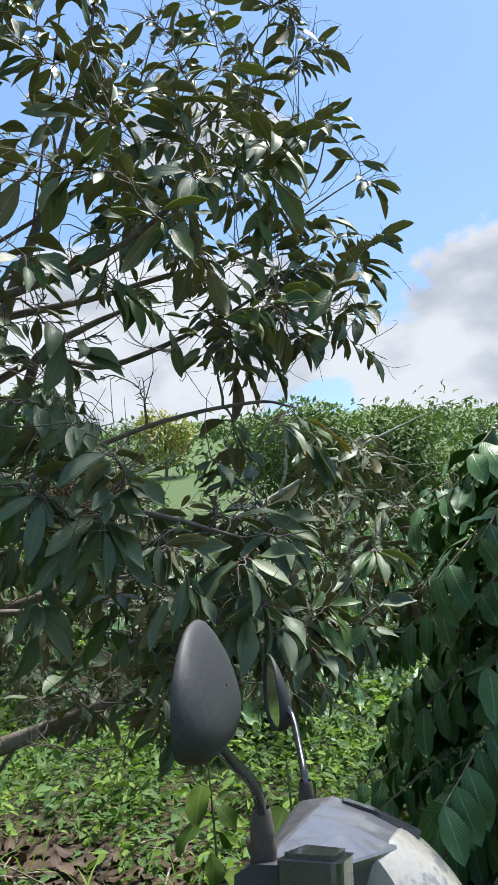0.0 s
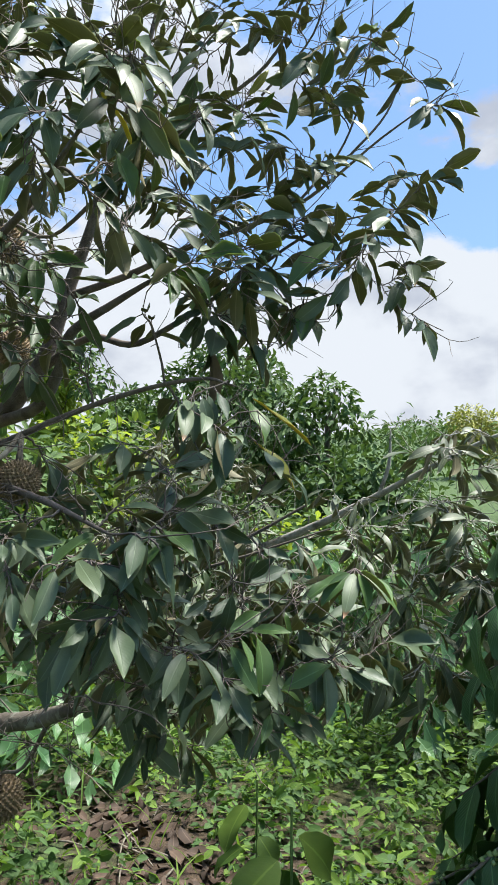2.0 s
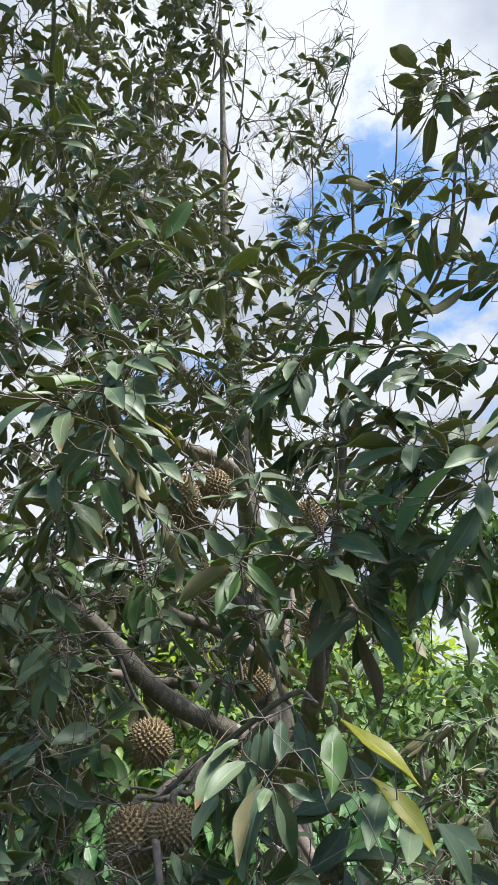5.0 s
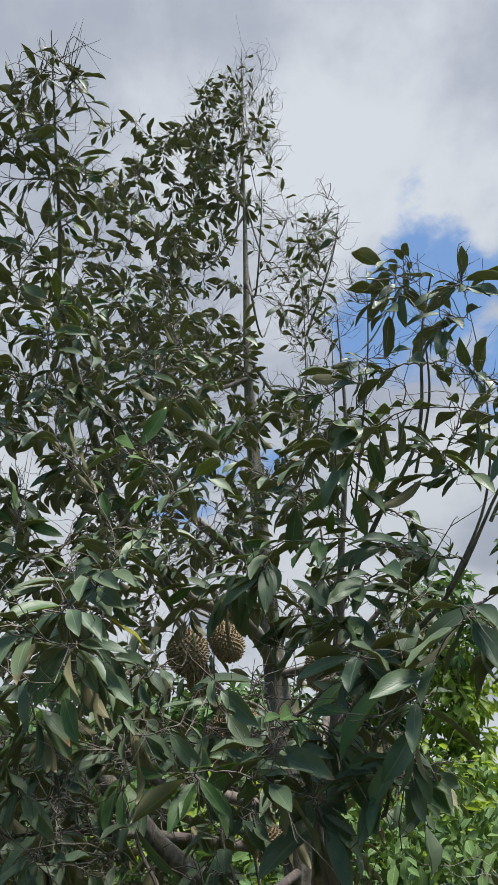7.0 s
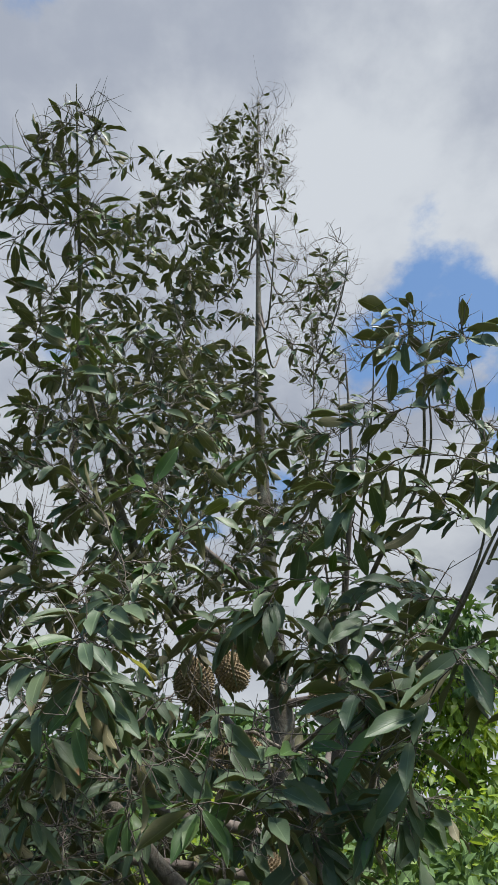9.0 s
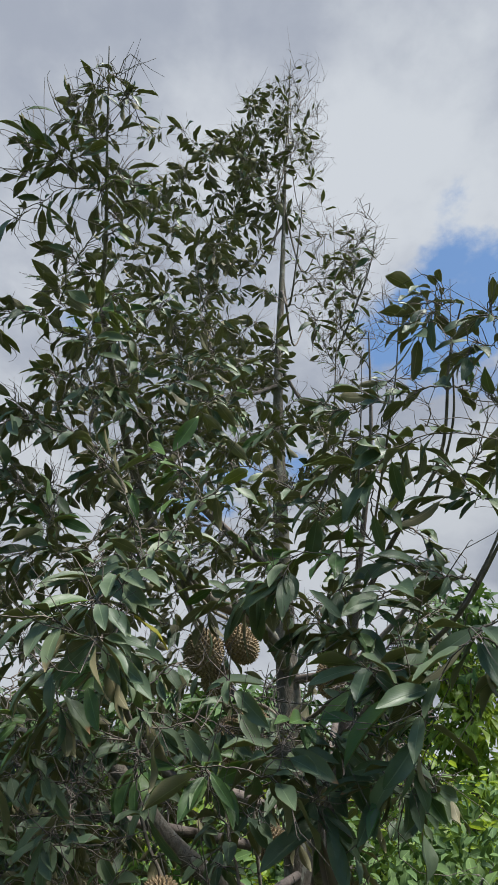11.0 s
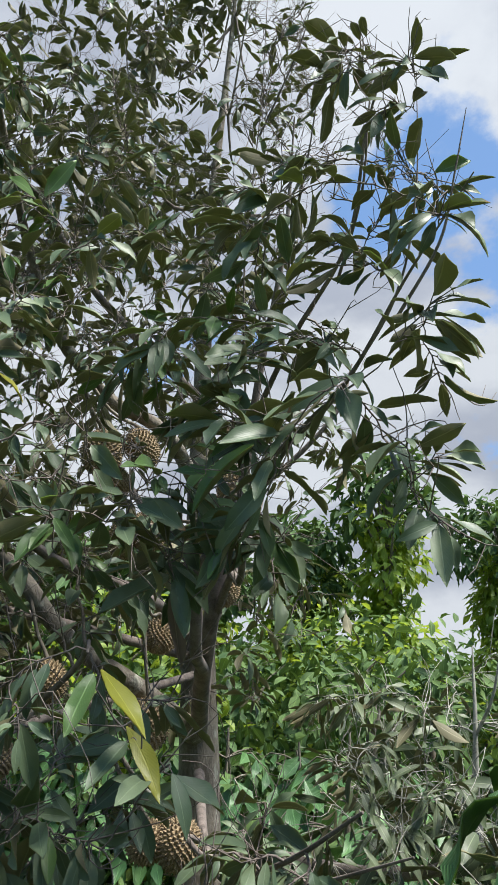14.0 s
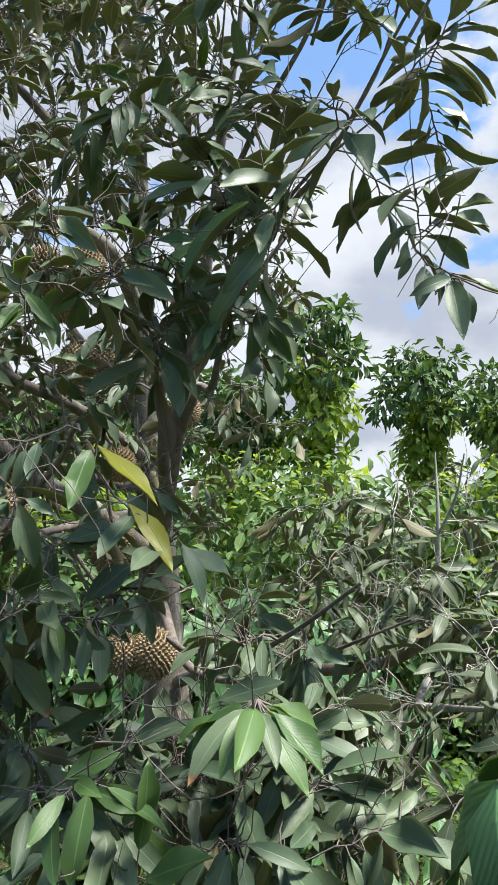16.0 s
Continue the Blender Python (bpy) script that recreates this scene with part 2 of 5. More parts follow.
def smooth_line(points, steps=6):
    """Catmull-Rom line through points (x, y, z, radius)."""
    p = np.array(points, float)
    p = np.vstack([2 * p[0] - p[1], p, 2 * p[-1] - p[-2]])
    out = []
    for i in range(1, len(p) - 2):
        for k in range(steps):
            t = k / steps
            out.append(0.5 * (2 * p[i] + (p[i + 1] - p[i - 1]) * t + (2 * p[i - 1] - 5 * p[i] + 4 * p[i + 1] - p[i + 2]) * t * t + (3 * p[i] - p[i - 1] - 3 * p[i + 1] + p[i + 2]) * t ** 3))
    out.append(p[-2])
    return np.array(out)


def tube(mesh, line, sides=8, slot=0, lumps=0.0, rng=None, cap=True):
    """A round limb along line (x, y, z, radius)."""
    line = np.asarray(line, float)
    pos, rad = line[:, :3], line[:, 3]
    d = np.gradient(pos, axis=0)
    d /= np.linalg.norm(d, axis=1)[:, None] + 1e-9
    side = np.cross(d[0], (0.31, 0.17, 0.93) if abs(d[0][2]) < 0.9 else (1.0, 0.2, 0.0))
    side /= np.linalg.norm(side)
    angle = np.linspace(0, 2 * np.pi, sides, endpoint=False)
    rings = []
    for i in range(len(pos)):
        side = side - d[i] * np.dot(side, d[i])
        side /= np.linalg.norm(side) + 1e-9
        other = np.cross(d[i], side)
        r = rad[i] * (1 + (lumps * rng.normal(0, 1, sides) if lumps else 0.0))
        rings.append(pos[i] + (np.cos(angle) * r)[:, None] * side + (np.sin(angle) * r)[:, None] * other)
    verts = np.concatenate(rings)
    faces = []
    for i in range(len(pos) - 1):
        for k in range(sides):
            a, b = i * sides + k, i * sides + (k + 1) % sides
            faces.append((a, b, b + sides, a + sides))
    around = np.tile(angle / 6.2832, len(pos))
    along = np.repeat(np.linspace(0, 1, len(pos)), sides)
    mesh.add(verts, faces, slot, np.stack([around, along], 1))
    if cap:
        top = len(pos) - 1
        tip = np.vstack([rings[top], pos[top] + d[top] * rad[top] * 0.6])
        mesh.add(tip, [(k, (k + 1) % sides, sides) for k in range(sides)], slot)


def leaf_shape(length=1.0, width=0.36, droop=0.25, fold=0.18, wave=0.0, along=7, tip=1.5, double=True, twist=0.0):
    """A leaf blade along +y with its face to +z: verts, faces, slots, uv. Two skins, upper and lower."""
    s = np.linspace(0, 1, along)
    if along > 4:
        s = s - 0.045 * np.sin(4 * np.pi * s)
    half = 0.5 * width * np.interp(s, (0, 0.05, 0.16, 0.32, 0.52, 0.72, 0.85, 0.92, 0.965, 1.0), (0.03, 0.33, 0.72, 0.96, 1.0, 0.84, 0.54, 0.26, 0.10, 0.0))
    half[0], half[-1] = 0.012, 0.0
    verts, uv = [], []
    for i, t in enumerate(s):
        a = droop * 1.6 * t
        y, z = length * (t - 0.18 * droop * t * t), -length * droop * 0.55 * t * t
        turn = twist * t
        for k, u in ((-1, 0.0), (0, 0.5), (1, 1.0)):
            x = k * half[i] * length
            lift = abs(x) * fold * 2 + wave * math.sin(6.5 * t + 2.0 * k) * half[i] * length * abs(k)
            verts.append((x * math.cos(turn) - lift * math.sin(turn), y + lift * math.sin(a), z + lift * math.cos(a) * math.cos(turn) + x * math.sin(turn)))
            uv.append((u, t))
    faces = []
    for i in range(along - 1):
        for k in range(2):
            a = i * 3 + k
            faces += [(a, a + 1, a + 4), (a, a + 4, a + 3)]
    verts, uv, slots = np.array(verts), np.array(uv), [0] * len(faces)
    if double:
        grid = verts.reshape(along, 3, 3)
        across = grid[:, 2] - grid[:, 0]
        across[-1], across[0] = across[-2], across[1]
        normal = np.cross(across, np.gradient(grid[:, 1], axis=0))
        normal /= np.linalg.norm(normal, axis=1)[:, None] + 1e-9
        low = (grid - 0.010 * length * normal[:, None, :]).reshape(-1, 3)
        size = len(verts)
        faces = faces + [tuple(size + v for v in f[::-1]) for f in faces]
        verts, uv, slots = np.vstack([verts, low]), np.vstack([uv, uv]), slots + [1] * len(slots)
    return verts, np.array(faces), np.array(slots), uv


def frames_of(axis, face):
    """Rotation matrices whose y follows axis and whose z is as near face as can be."""
    y = axis / (np.linalg.norm(axis, axis=1)[:, None] + 1e-9)
    z = face - y * np.sum(face * y, 1)[:, None]
    z /= np.linalg.norm(z, axis=1)[:, None] + 1e-9
    return np.stack([np.cross(y, z), y, z], 2)


def scatter(mesh, shape, places, turns, sizes, slot_add=0):
    """Adds a copy of shape at every place, joined into mesh."""
    verts, faces, slots, uv = shape
    if len(places) == 0:
        return
    all_v = np.einsum("nij,vj->nvi", turns, verts) * np.asarray(sizes)[:, None, None] + np.asarray(places)[:, None, :]
    k, size = len(places), len(verts)
    all_f = (faces[None] + (np.arange(k) * size)[:, None, None]).reshape(-1, faces.shape[1])
    mesh.add(all_v.reshape(-1, 3), all_f, np.tile(np.asarray(slots) + slot_add, k), np.tile(uv, (k, 1)))


# ---- ground ----
def ground_height(x, y):
    """Gentle swells near the trees, a low mound at the durian, rising land far off."""
    x, y = np.asarray(x, float), np.asarray(y, float)
    r = np.hypot(x, y - 2)
    near = 0.05 * np.sin(x * 1.1 + 0.6) * np.cos(y * 0.9) + 0.06 * np.exp(-((x + 1.3) ** 2 + (y - 2.7) ** 2) / 1.6)
    rise = 0.115 * np.maximum(r - 24, 0) ** 1.0 * (0.75 + 0.35 * np.sin(np.arctan2(y - 2, x) * 3 + 2.6))
    return near + rise - 0.03


def build_ground():
    radii = np.concatenate([np.linspace(0, 9, 46), np.geomspace(9.6, 1500, 34)])
    spokes = 120
    a = np.linspace(0, 2 * np.pi, spokes, endpoint=False)
    x = (radii[:, None] * np.cos(a)[None]).ravel()
    y = (radii[:, None] * np.sin(a)[None]).ravel() + 2
    z = ground_height(x, y)
    faces = []
    for i in range(len(radii) - 1):
        for k in range(spokes):
            p, q = i * spokes + k, i * spokes + (k + 1) % spokes
            faces.append((p, q, q + spokes, p + spokes))
    mesh = Mesh()
    mesh.add(np.stack([x, y, z], 1), faces)
    ob = new("ground", mesh.done("ground", [GROUND]))
    tagged(ob, "reddish brown orchard soil under weeds, rising to green hills", "ground", kind="structure")


def ground_material():
    m, n = material("ground")
    at = n.add("ShaderNodeNewGeometry").outputs["Position"]
    big, mid, small = n.noise(at, 0.7, 4.0), n.noise(at, 6.0, 5.0), n.noise(at, 55.0, 4.0, 0.7)
    soil = n.mix(n.ramp(n.math("ADD", n.math("MULTIPLY", mid, 0.5), n.math("MULTIPLY", small, 0.5)), 0.35, 0.65), rgb(0.032, 0.018, 0.012), rgb(0.090, 0.054, 0.034))
    green = n.mix(n.ramp(small, 0.35, 0.65), rgb(0.028, 0.055, 0.014), rgb(0.070, 0.125, 0.030))
    far = n.ramp(n.add("ShaderNodeVectorMath", {0: at}, operation="LENGTH").outputs["Value"], 3.5, 7.0)
    colour = n.mix(n.math("MAXIMUM", n.ramp(big, 0.54, 0.68), far), soil, green)
    normal = n.add("ShaderNodeBump", {"Height": n.math("ADD", mid, small), "Strength": 1.0, "Distance": 0.02}).outputs[0]
    skin = n.add("ShaderNodeBsdfPrincipled", {"Base Color": colour, "Roughness": 0.95, "Normal": normal})
    n.add("ShaderNodeOutputMaterial", {0: skin.outputs[0]})
    return m


GROUND = ground_material()
build_ground()


# ---- the durian tree ----
def leaf_set(seed, width=0.36, along=7, count=6, droop=(0.05, 0.75), fold=(0.08, 0.38)):
    rng = np.random.default_rng(seed)
    return [leaf_shape(1.0, width * rng.uniform(0.78, 1.18), rng.uniform(*droop), rng.uniform(*fold), rng.uniform(0.05, 0.55), along, twist=rng.uniform(-0.5, 0.5)) for _ in range(count)]


class Grower:
    """Grows side branches from limbs to leafy tips, and sets leaves along them."""

    def __init__(self, seed):
        self.rng = np.random.default_rng(seed)
        self.nodes = np.zeros((0, 7))
        self.wood = []
        self.leaf_at, self.leaf_axis, self.leaf_face, self.leaf_size, self.leaf_kind = [], [], [], [], []

    def limb(self, line, from_share=0.2):
        d = np.gradient(line[:, :3], axis=0)
        d /= np.linalg.norm(d, axis=1)[:, None] + 1e-9
        rows = np.hstack([line, d])[int(len(line) * from_share):]
        self.nodes = np.vstack([self.nodes, rows])

    def leaf(self, at, axis, face, size, kind=0):
        self.leaf_at.append(at), self.leaf_axis.append(axis), self.leaf_face.append(face), self.leaf_size.append(size), self.leaf_kind.append(kind)

    def reach(self, tip, leaves=8, size=0.105, lift=0.0, hang=0.5, thick=1.0, kind=0, bare=0.35):
        """A branch from the nearest wood to tip, leafy in its outer part."""
        rng, tip = self.rng, np.asarray(tip, float)
        gap = self.nodes[:, :3] - tip
        far = np.linalg.norm(gap, axis=1)
        best = self.nodes[np.argmin(far + 0.35 * np.maximum(gap[:, 2], 0))]
        start, along = best[:3], best[4:]
        reach = np.linalg.norm(tip - start)
        if reach < 0.05:
            return
        way = (tip - start) / reach
        lead = 0.5 * along + 0.7 * way + np.array((0, 0, 0.25 + lift)) + rng.normal(0, 0.15, 3)
        lead /= np.linalg.norm(lead)
        c1 = start + lead * reach * 0.38
        c2 = tip - (way + np.array((0, 0, lift - hang * 0.5))) * reach * 0.28 + rng.normal(0, 0.03, 3) * reach
        t = np.linspace(0, 1, 9)[:, None]
        line = (1 - t) ** 3 * start + 3 * (1 - t) ** 2 * t * c1 + 3 * (1 - t) * t * t * c2 + t ** 3 * tip
        line[1:-1] += rng.normal(0, 0.010, (7, 3)) * min(1, reach * 2)
        r0 = min(best[3] * 0.75, 0.0028 + 0.0075 * reach) * thick
        rad = np.linspace(r0, 0.0016, 9)
        full = np.hstack([line, rad[:, None]])
        self.wood.append(full)
        self.limb(full, 0.25)
        d = np.gradient(line, axis=0)
        d /= np.linalg.norm(d, axis=1)[:, None] + 1e-9
        if kind == 0 and rng.random() < 0.09:
            kind = 1
        # leaves in two ranks, hanging from their stalks with their faces turned out of the crown
        out = np.array((tip[0] + 1.22, tip[1] - 2.6, 0.0))
        out /= np.linalg.norm(out) + 0.2
        for k in range(leaves):
            s = bare + (1 - bare) * (k + 0.6) / leaves
            i = min(int(s * 8), 7)
            f = s * 8 - i
            at, way_k = line[i] * (1 - f) + line[i + 1] * f, d[i]
            flat = np.cross(way_k, (0, 0, 1.0))
            flat /= np.linalg.norm(flat) + 1e-6
            hand = 1 if k % 2 else -1
            axis = 0.5 * way_k + hand * 0.95 * flat + 0.20 * out + rng.normal(0, 0.30, 3)
            if k == leaves - 1:
                axis = way_k + rng.normal(0, 0.2, 3)
            axis = axis / np.linalg.norm(axis) + np.array((0, 0, -hang * 2.1 * rng.random() ** 1.4))
            face = np.array((0, 0, 0.75)) + 0.6 * out + rng.normal(0, 0.42, 3)
            axis /= np.linalg.norm(axis)
            stalk = at + axis * 0.018 + np.array((0, 0, 0.004))
            self.wood.append(np.array([(*at, 0.0013), (*stalk, 0.0010)]))
            self.leaf(stalk, axis, face, size * rng.uniform(0.45, 1.24), kind)
        # bare side twigs
        for _ in range(int(rng.integers(1, 5)) + (3 if tip[2] > 2.6 else 0)):
            i = int(rng.integers(3, 9))
            side = d[i] + rng.normal(0, 0.55, 3) + np.array((0, 0, 0.35))
            side /= np.linalg.norm(side)
            ln = rng.uniform(0.05, 0.20) * (0.7 if 2.3 < tip[2] < 4.2 else 1.0)
            bend = rng.normal(0, 0.42, 3) * ln
            u = np.linspace(0, 1, 6)[:, None]
            twig = line[i] + side * ln * u + bend * np.sin(u * 3.6) * 0.5 + rng.normal(0, 0.025, (6, 3)) * ln * u
            self.wood.append(np.hstack([twig, np.linspace(0.0014, 0.0005, 6)[:, None]]))
            if rng.random() < 0.5:
                fork = side + rng.normal(0, 0.5, 3)
                self.wood.append(np.array([(*twig[2], 0.0011), (*(twig[2] + fork * ln * 0.25), 0.0008), (*(twig[2] + fork * ln * 0.42 + (0, 0, ln * 0.1)), 0.0005)]))

    def fill(self, centre, radii, count, **kw):
        """Tips spread evenly through an ellipsoid, nearest to the wood first."""
        rng = self.rng
        tips = []
        while len(tips) < count:
            p = rng.uniform(-1, 1, 3)
            r = np.linalg.norm(p)
            if r < 1 and rng.random() < 0.25 + 0.75 * r:
                q = np.array(centre) + p * np.array(radii)
                if all(np.linalg.norm(q - o) > min(0.07, 0.5 * min(radii)) for o in tips[-60:]):
                    tips.append(q)
        tips = np.array(tips)
        order = np.argsort([np.min(np.linalg.norm(self.nodes[:, :3] - q, axis=1)) for q in tips])
        for q in tips[order]:
            self.reach(q, leaves=int(rng.integers(*kw.get("leaves", (8, 13)))), size=kw.get("size", 0.092), lift=kw.get("lift", 0.0), hang=kw.get("hang", 0.5), kind=kw.get("kind", 0), bare=kw.get("bare", 0.35))

    def wood_mesh(self, mats):
        mesh = Mesh()
        for line in self.wood:
            tube(mesh, line, 5 if line[0][3] > 0.004 else 4 if len(line) > 5 else 3, cap=False)
        return mesh.done("twig_mass", mats)


def limb_part(tree, grower, points, mat, rng, sides=9, from_share=0.2, name="limb", label=""):
    line = smooth_line(points)
    mesh = Mesh()
    tube(mesh, line, sides, lumps=0.035, rng=rng)
    part(name, mesh.done(name, [mat]), tree, label)
    grower.limb(line, from_share)
    return line


def hang_leaves(tree, g, shapes, mats_by_kind, near, apart_count, seed):
    """Sets the grower's leaves: those nearest to a point of the plan singly, the rest joined."""
    rng = np.random.default_rng(seed)
    at, size, kind = np.array(g.leaf_at), np.array(g.leaf_size), np.array(g.leaf_kind)
    turn = frames_of(np.array(g.leaf_axis), np.array(g.leaf_face))
    pick = np.where((kind == 4) | (kind == 2), rng.integers(8, len(shapes), len(at)), rng.integers(0, 8, len(at)))
    order = np.argsort(np.linalg.norm((at - np.array(near)) * np.array((1, 1, 0.6)), axis=1))
    single, rest = order[:apart_count], order[apart_count:]
    cache = {}
    for i in single:
        key = (pick[i], kind[i])
        if key not in cache:
            mesh = Mesh()
            mesh.add(*[shapes[pick[i]][j] for j in (0, 1, 2, 3)])
            cache[key] = mesh.done("leaf", mats_by_kind[kind[i]])
        ob = new("leaf", cache[key])
        ob.parent = tree
        ob.matrix_basis = Matrix.Translation(at[i]) @ Matrix(turn[i].tolist()).to_4x4() @ Matrix.Scale(size[i], 4)
    mats = [m for k in sorted(mats_by_kind) for m in mats_by_kind[k]]
    mesh = Mesh()
    for s in range(len(shapes)):
        for k in mats_by_kind:
            sel = rest[(pick[rest] == s) & (kind[rest] == k)]
            scatter(mesh, shapes[s], at[sel], turn[sel], size[sel], 2 * sorted(mats_by_kind).index(k))
    part("foliage", mesh.done("foliage", mats), tree, "dark green glossy leaves with olive undersides", "stuff")


def build_durian():
    tree = thing("durian_tree", "tall durian tree with glossy dark leaves and spiny fruit", "tree")
    rng = np.random.default_rng(11)
    g = Grower(21)
    mesh = Mesh()
    trunk = smooth_line([(-1.84, 2.84, -0.10, 0.135), (-1.85, 2.83, 0.15, 0.112), (-1.87, 2.80, 0.8, 0.098), (-1.89, 2.76, 1.3, 0.088), (-1.90, 2.72, 1.8, 0.076), (-1.90, 2.68, 2.3, 0.060), (-1.90, 2.645, 2.8, 0.049),
                         (-1.90, 2.60, 4.05, 0.029), (-1.90, 2.62, 5.2, 0.015), (-1.90, 2.64, 6.35, 0.006), (-1.90, 2.67, 7.30, 0.0015)], 8)
    tube(mesh, trunk, 16, lumps=0.018, rng=rng)
    part("trunk", mesh.done("trunk", [BARK]), tree, "grey-brown trunk with rough bark")
    g.limb(trunk, 0.42)

    def rooted(pts):
        """The same limb, started inside the trunk if it grows out of it."""
        if pts[0][0] > -1.15:
            return pts
        at = trunk[np.argmin(abs(trunk[:, 2] - 1.75 - (pts[0][2] - 1.75) * 1.22))]
        return [(*at[:3], pts[0][3] * 1.2)] + list(pts[1:])

    L = lambda pts, mat=BARK_DARK, **kw: limb_part(tree, g, rooted(pts), mat, rng, **kw)
    # lowest limb, drooping out to the near side
    L([(-1.33, 2.61, 0.64, 0.046), (-1.19, 2.65, 0.77, 0.036), (-1.00, 2.70, 0.85, 0.030), (-0.80, 2.74, 0.90, 0.027), (-0.56, 2.70, 0.99, 0.020), (-0.28, 2.60, 1.10, 0.012), (-0.02, 2.50, 1.20, 0.004)], BARK, from_share=0.55)
    # low sweeping limb
    L([(-1.26, 2.68, 1.50, 0.021), (-0.98, 2.72, 1.30, 0.014), (-0.56, 2.78, 1.30, 0.008), (-0.26, 2.86, 1.38, 0.005), (0.08, 2.96, 1.50, 0.002)], from_share=0.4)
    # dark upright limb on the near side and its level branches
    L([(-1.25, 2.66, 1.60, 0.031), (-0.90, 2.67, 1.86, 0.027), (-0.70, 2.72, 2.25, 0.019), (-0.56, 2.74, 2.60, 0.011), (-0.45, 2.78, 3.00, 0.007), (-0.37, 2.78, 3.40, 0.002)], from_share=0.35)
    L([(-0.86, 2.68, 1.92, 0.014), (-0.60, 2.70, 2.03, 0.011), (-0.38, 2.70, 1.99, 0.009), (-0.05, 2.68, 2.08, 0.0055), (0.16, 2.74, 2.20, 0.0032), (0.34, 2.82, 2.24, 0.0012)])
    L([(-0.72, 2.72, 2.18, 0.013), (-0.45, 2.72, 2.20, 0.010), (-0.22, 2.73, 2.24, 0.008), (0.04, 2.83, 2.32, 0.005), (0.25, 2.90, 2.47, 0.0028), (0.42, 2.96, 2.58, 0.0012)])
    L([(-0.62, 2.74, 2.5, 0.009), (-0.34, 2.80, 2.64, 0.007), (-0.10, 2.88, 2.78, 0.005), (0.06, 2.88, 2.98, 0.0035), (0.15, 2.90, 3.10, 0.002)])
    L([(-0.98, 2.67, 1.80, 0.020), (-0.72, 2.63, 1.83, 0.018), (-0.60, 2.615, 1.94, 0.016), (-0.545, 2.60, 2.02, 0.014), (-0.42, 2.65, 2.10, 0.010), (-0.22, 2.66, 2.16, 0.004)])
    L([(-0.86, 2.70, 1.34, 0.008), (-0.60, 2.635, 1.40, 0.007), (-0.47, 2.667, 1.385, 0.006), (-0.29, 2.738, 1.391, 0.006), (-0.10, 2.80, 1.46, 0.005), (0.06, 2.88, 1.56, 0.003)])
    # limbs to the south, in the open side of the crown
    L([(-1.24, 2.62, 1.60, 0.040), (-1.20, 2.49, 1.72, 0.036), (-1.19, 2.23, 1.87, 0.032), (-1.18, 2.05, 2.06, 0.028), (-1.17, 1.90, 2.18, 0.025), (-1.16, 1.70, 2.20, 0.021), (-1.12, 1.35, 2.23, 0.014), (-1.05, 1.0, 2.35, 0.005)], BARK, from_share=0.4)
    L([(-1.19, 2.30, 1.83, 0.018), (-1.25, 1.95, 1.96, 0.016), (-1.33, 1.5, 1.95, 0.012), (-1.4, 1.1, 2.0, 0.006)])
    L([(-1.20, 2.58, 2.48, 0.029), (-1.10, 2.48, 2.60, 0.026), (-1.0, 2.29, 2.66, 0.023), (-0.85, 2.12, 2.79, 0.020), (-0.75, 2.06, 2.885, 0.017), (-0.62, 1.99, 3.05, 0.014), (-0.25, 1.92, 3.31, 0.009), (-0.08, 1.93, 3.45, 0.006), (0.10, 1.93, 3.66, 0.004), (0.24, 1.92, 3.92, 0.0015)], BARK, from_share=0.3)
    L([(-1.20, 2.56, 2.85, 0.020), (-1.10, 2.32, 2.98, 0.017), (-0.98, 2.08, 3.20, 0.012), (-0.85, 1.86, 3.6, 0.004)])
    L([(-1.24, 2.62, 1.95, 0.022), (-0.95, 2.42, 2.02, 0.018), (-0.55, 2.22, 2.04, 0.013), (-0.15, 2.15, 2.10, 0.008), (0.10, 2.12, 2.22, 0.003)])
    L([(-1.20, 2.52, 1.78, 0.015), (-0.85, 2.30, 1.66, 0.012), (-0.45, 2.20, 1.62, 0.011), (-0.10, 2.19, 1.56, 0.007), (0.10, 2.20, 1.50, 0.003)])
    L([(-0.45, 2.20, 1.62, 0.008), (-0.15, 2.36, 1.76, 0.006), (0.10, 2.40, 1.80, 0.004), (0.20, 2.41, 1.78, 0.002)])
    # limbs to the back
    L([(-1.28, 2.7, 1.9, 0.03), (-2.15, 2.85, 2.2, 0.024), (-2.45, 3.0, 2.6, 0.015), (-2.7, 3.1, 3.0, 0.006)])
    L([(-1.28, 2.66, 2.1, 0.028), (-1.95, 2.5, 2.4, 0.022), (-2.1, 2.3, 2.7, 0.014), (-2.25, 2.1, 3.1, 0.006)])
    L([(-1.26, 2.7, 2.4, 0.018), (-1.65, 2.92, 2.6, 0.014), (-1.5, 3.2, 2.9, 0.009), (-1.6, 3.3, 3.2, 0.004)])
    # short rising branches up the leader
    for k in range(15):
        z = 3.3 + 3.2 * (k / 15) ** 1.05
        a = 2.4 * k + 0.7
        ln = 0.95 * (1 - 0.75 * k / 15) * (1.0 if math.sin(a) < 0.2 else 0.6)
        i = np.argmin(abs(trunk[:, 2] - z))
        b = trunk[i]
        o = np.array((math.cos(a), math.sin(a), 0))
        L([(*b[:3], b[3] * 0.38), (*(b[:3] + o * ln * 0.4 + (0, 0, ln * 0.32)), b[3] * 0.26), (*(b[:3] + o * ln * 0.72 + (0, 0, ln * 0.75)), b[3] * 0.15), (*(b[:3] + o * ln * 0.85 + (0, 0, ln * 1.1)), 0.002)], sides=6, name="branch")
    F = g.fill

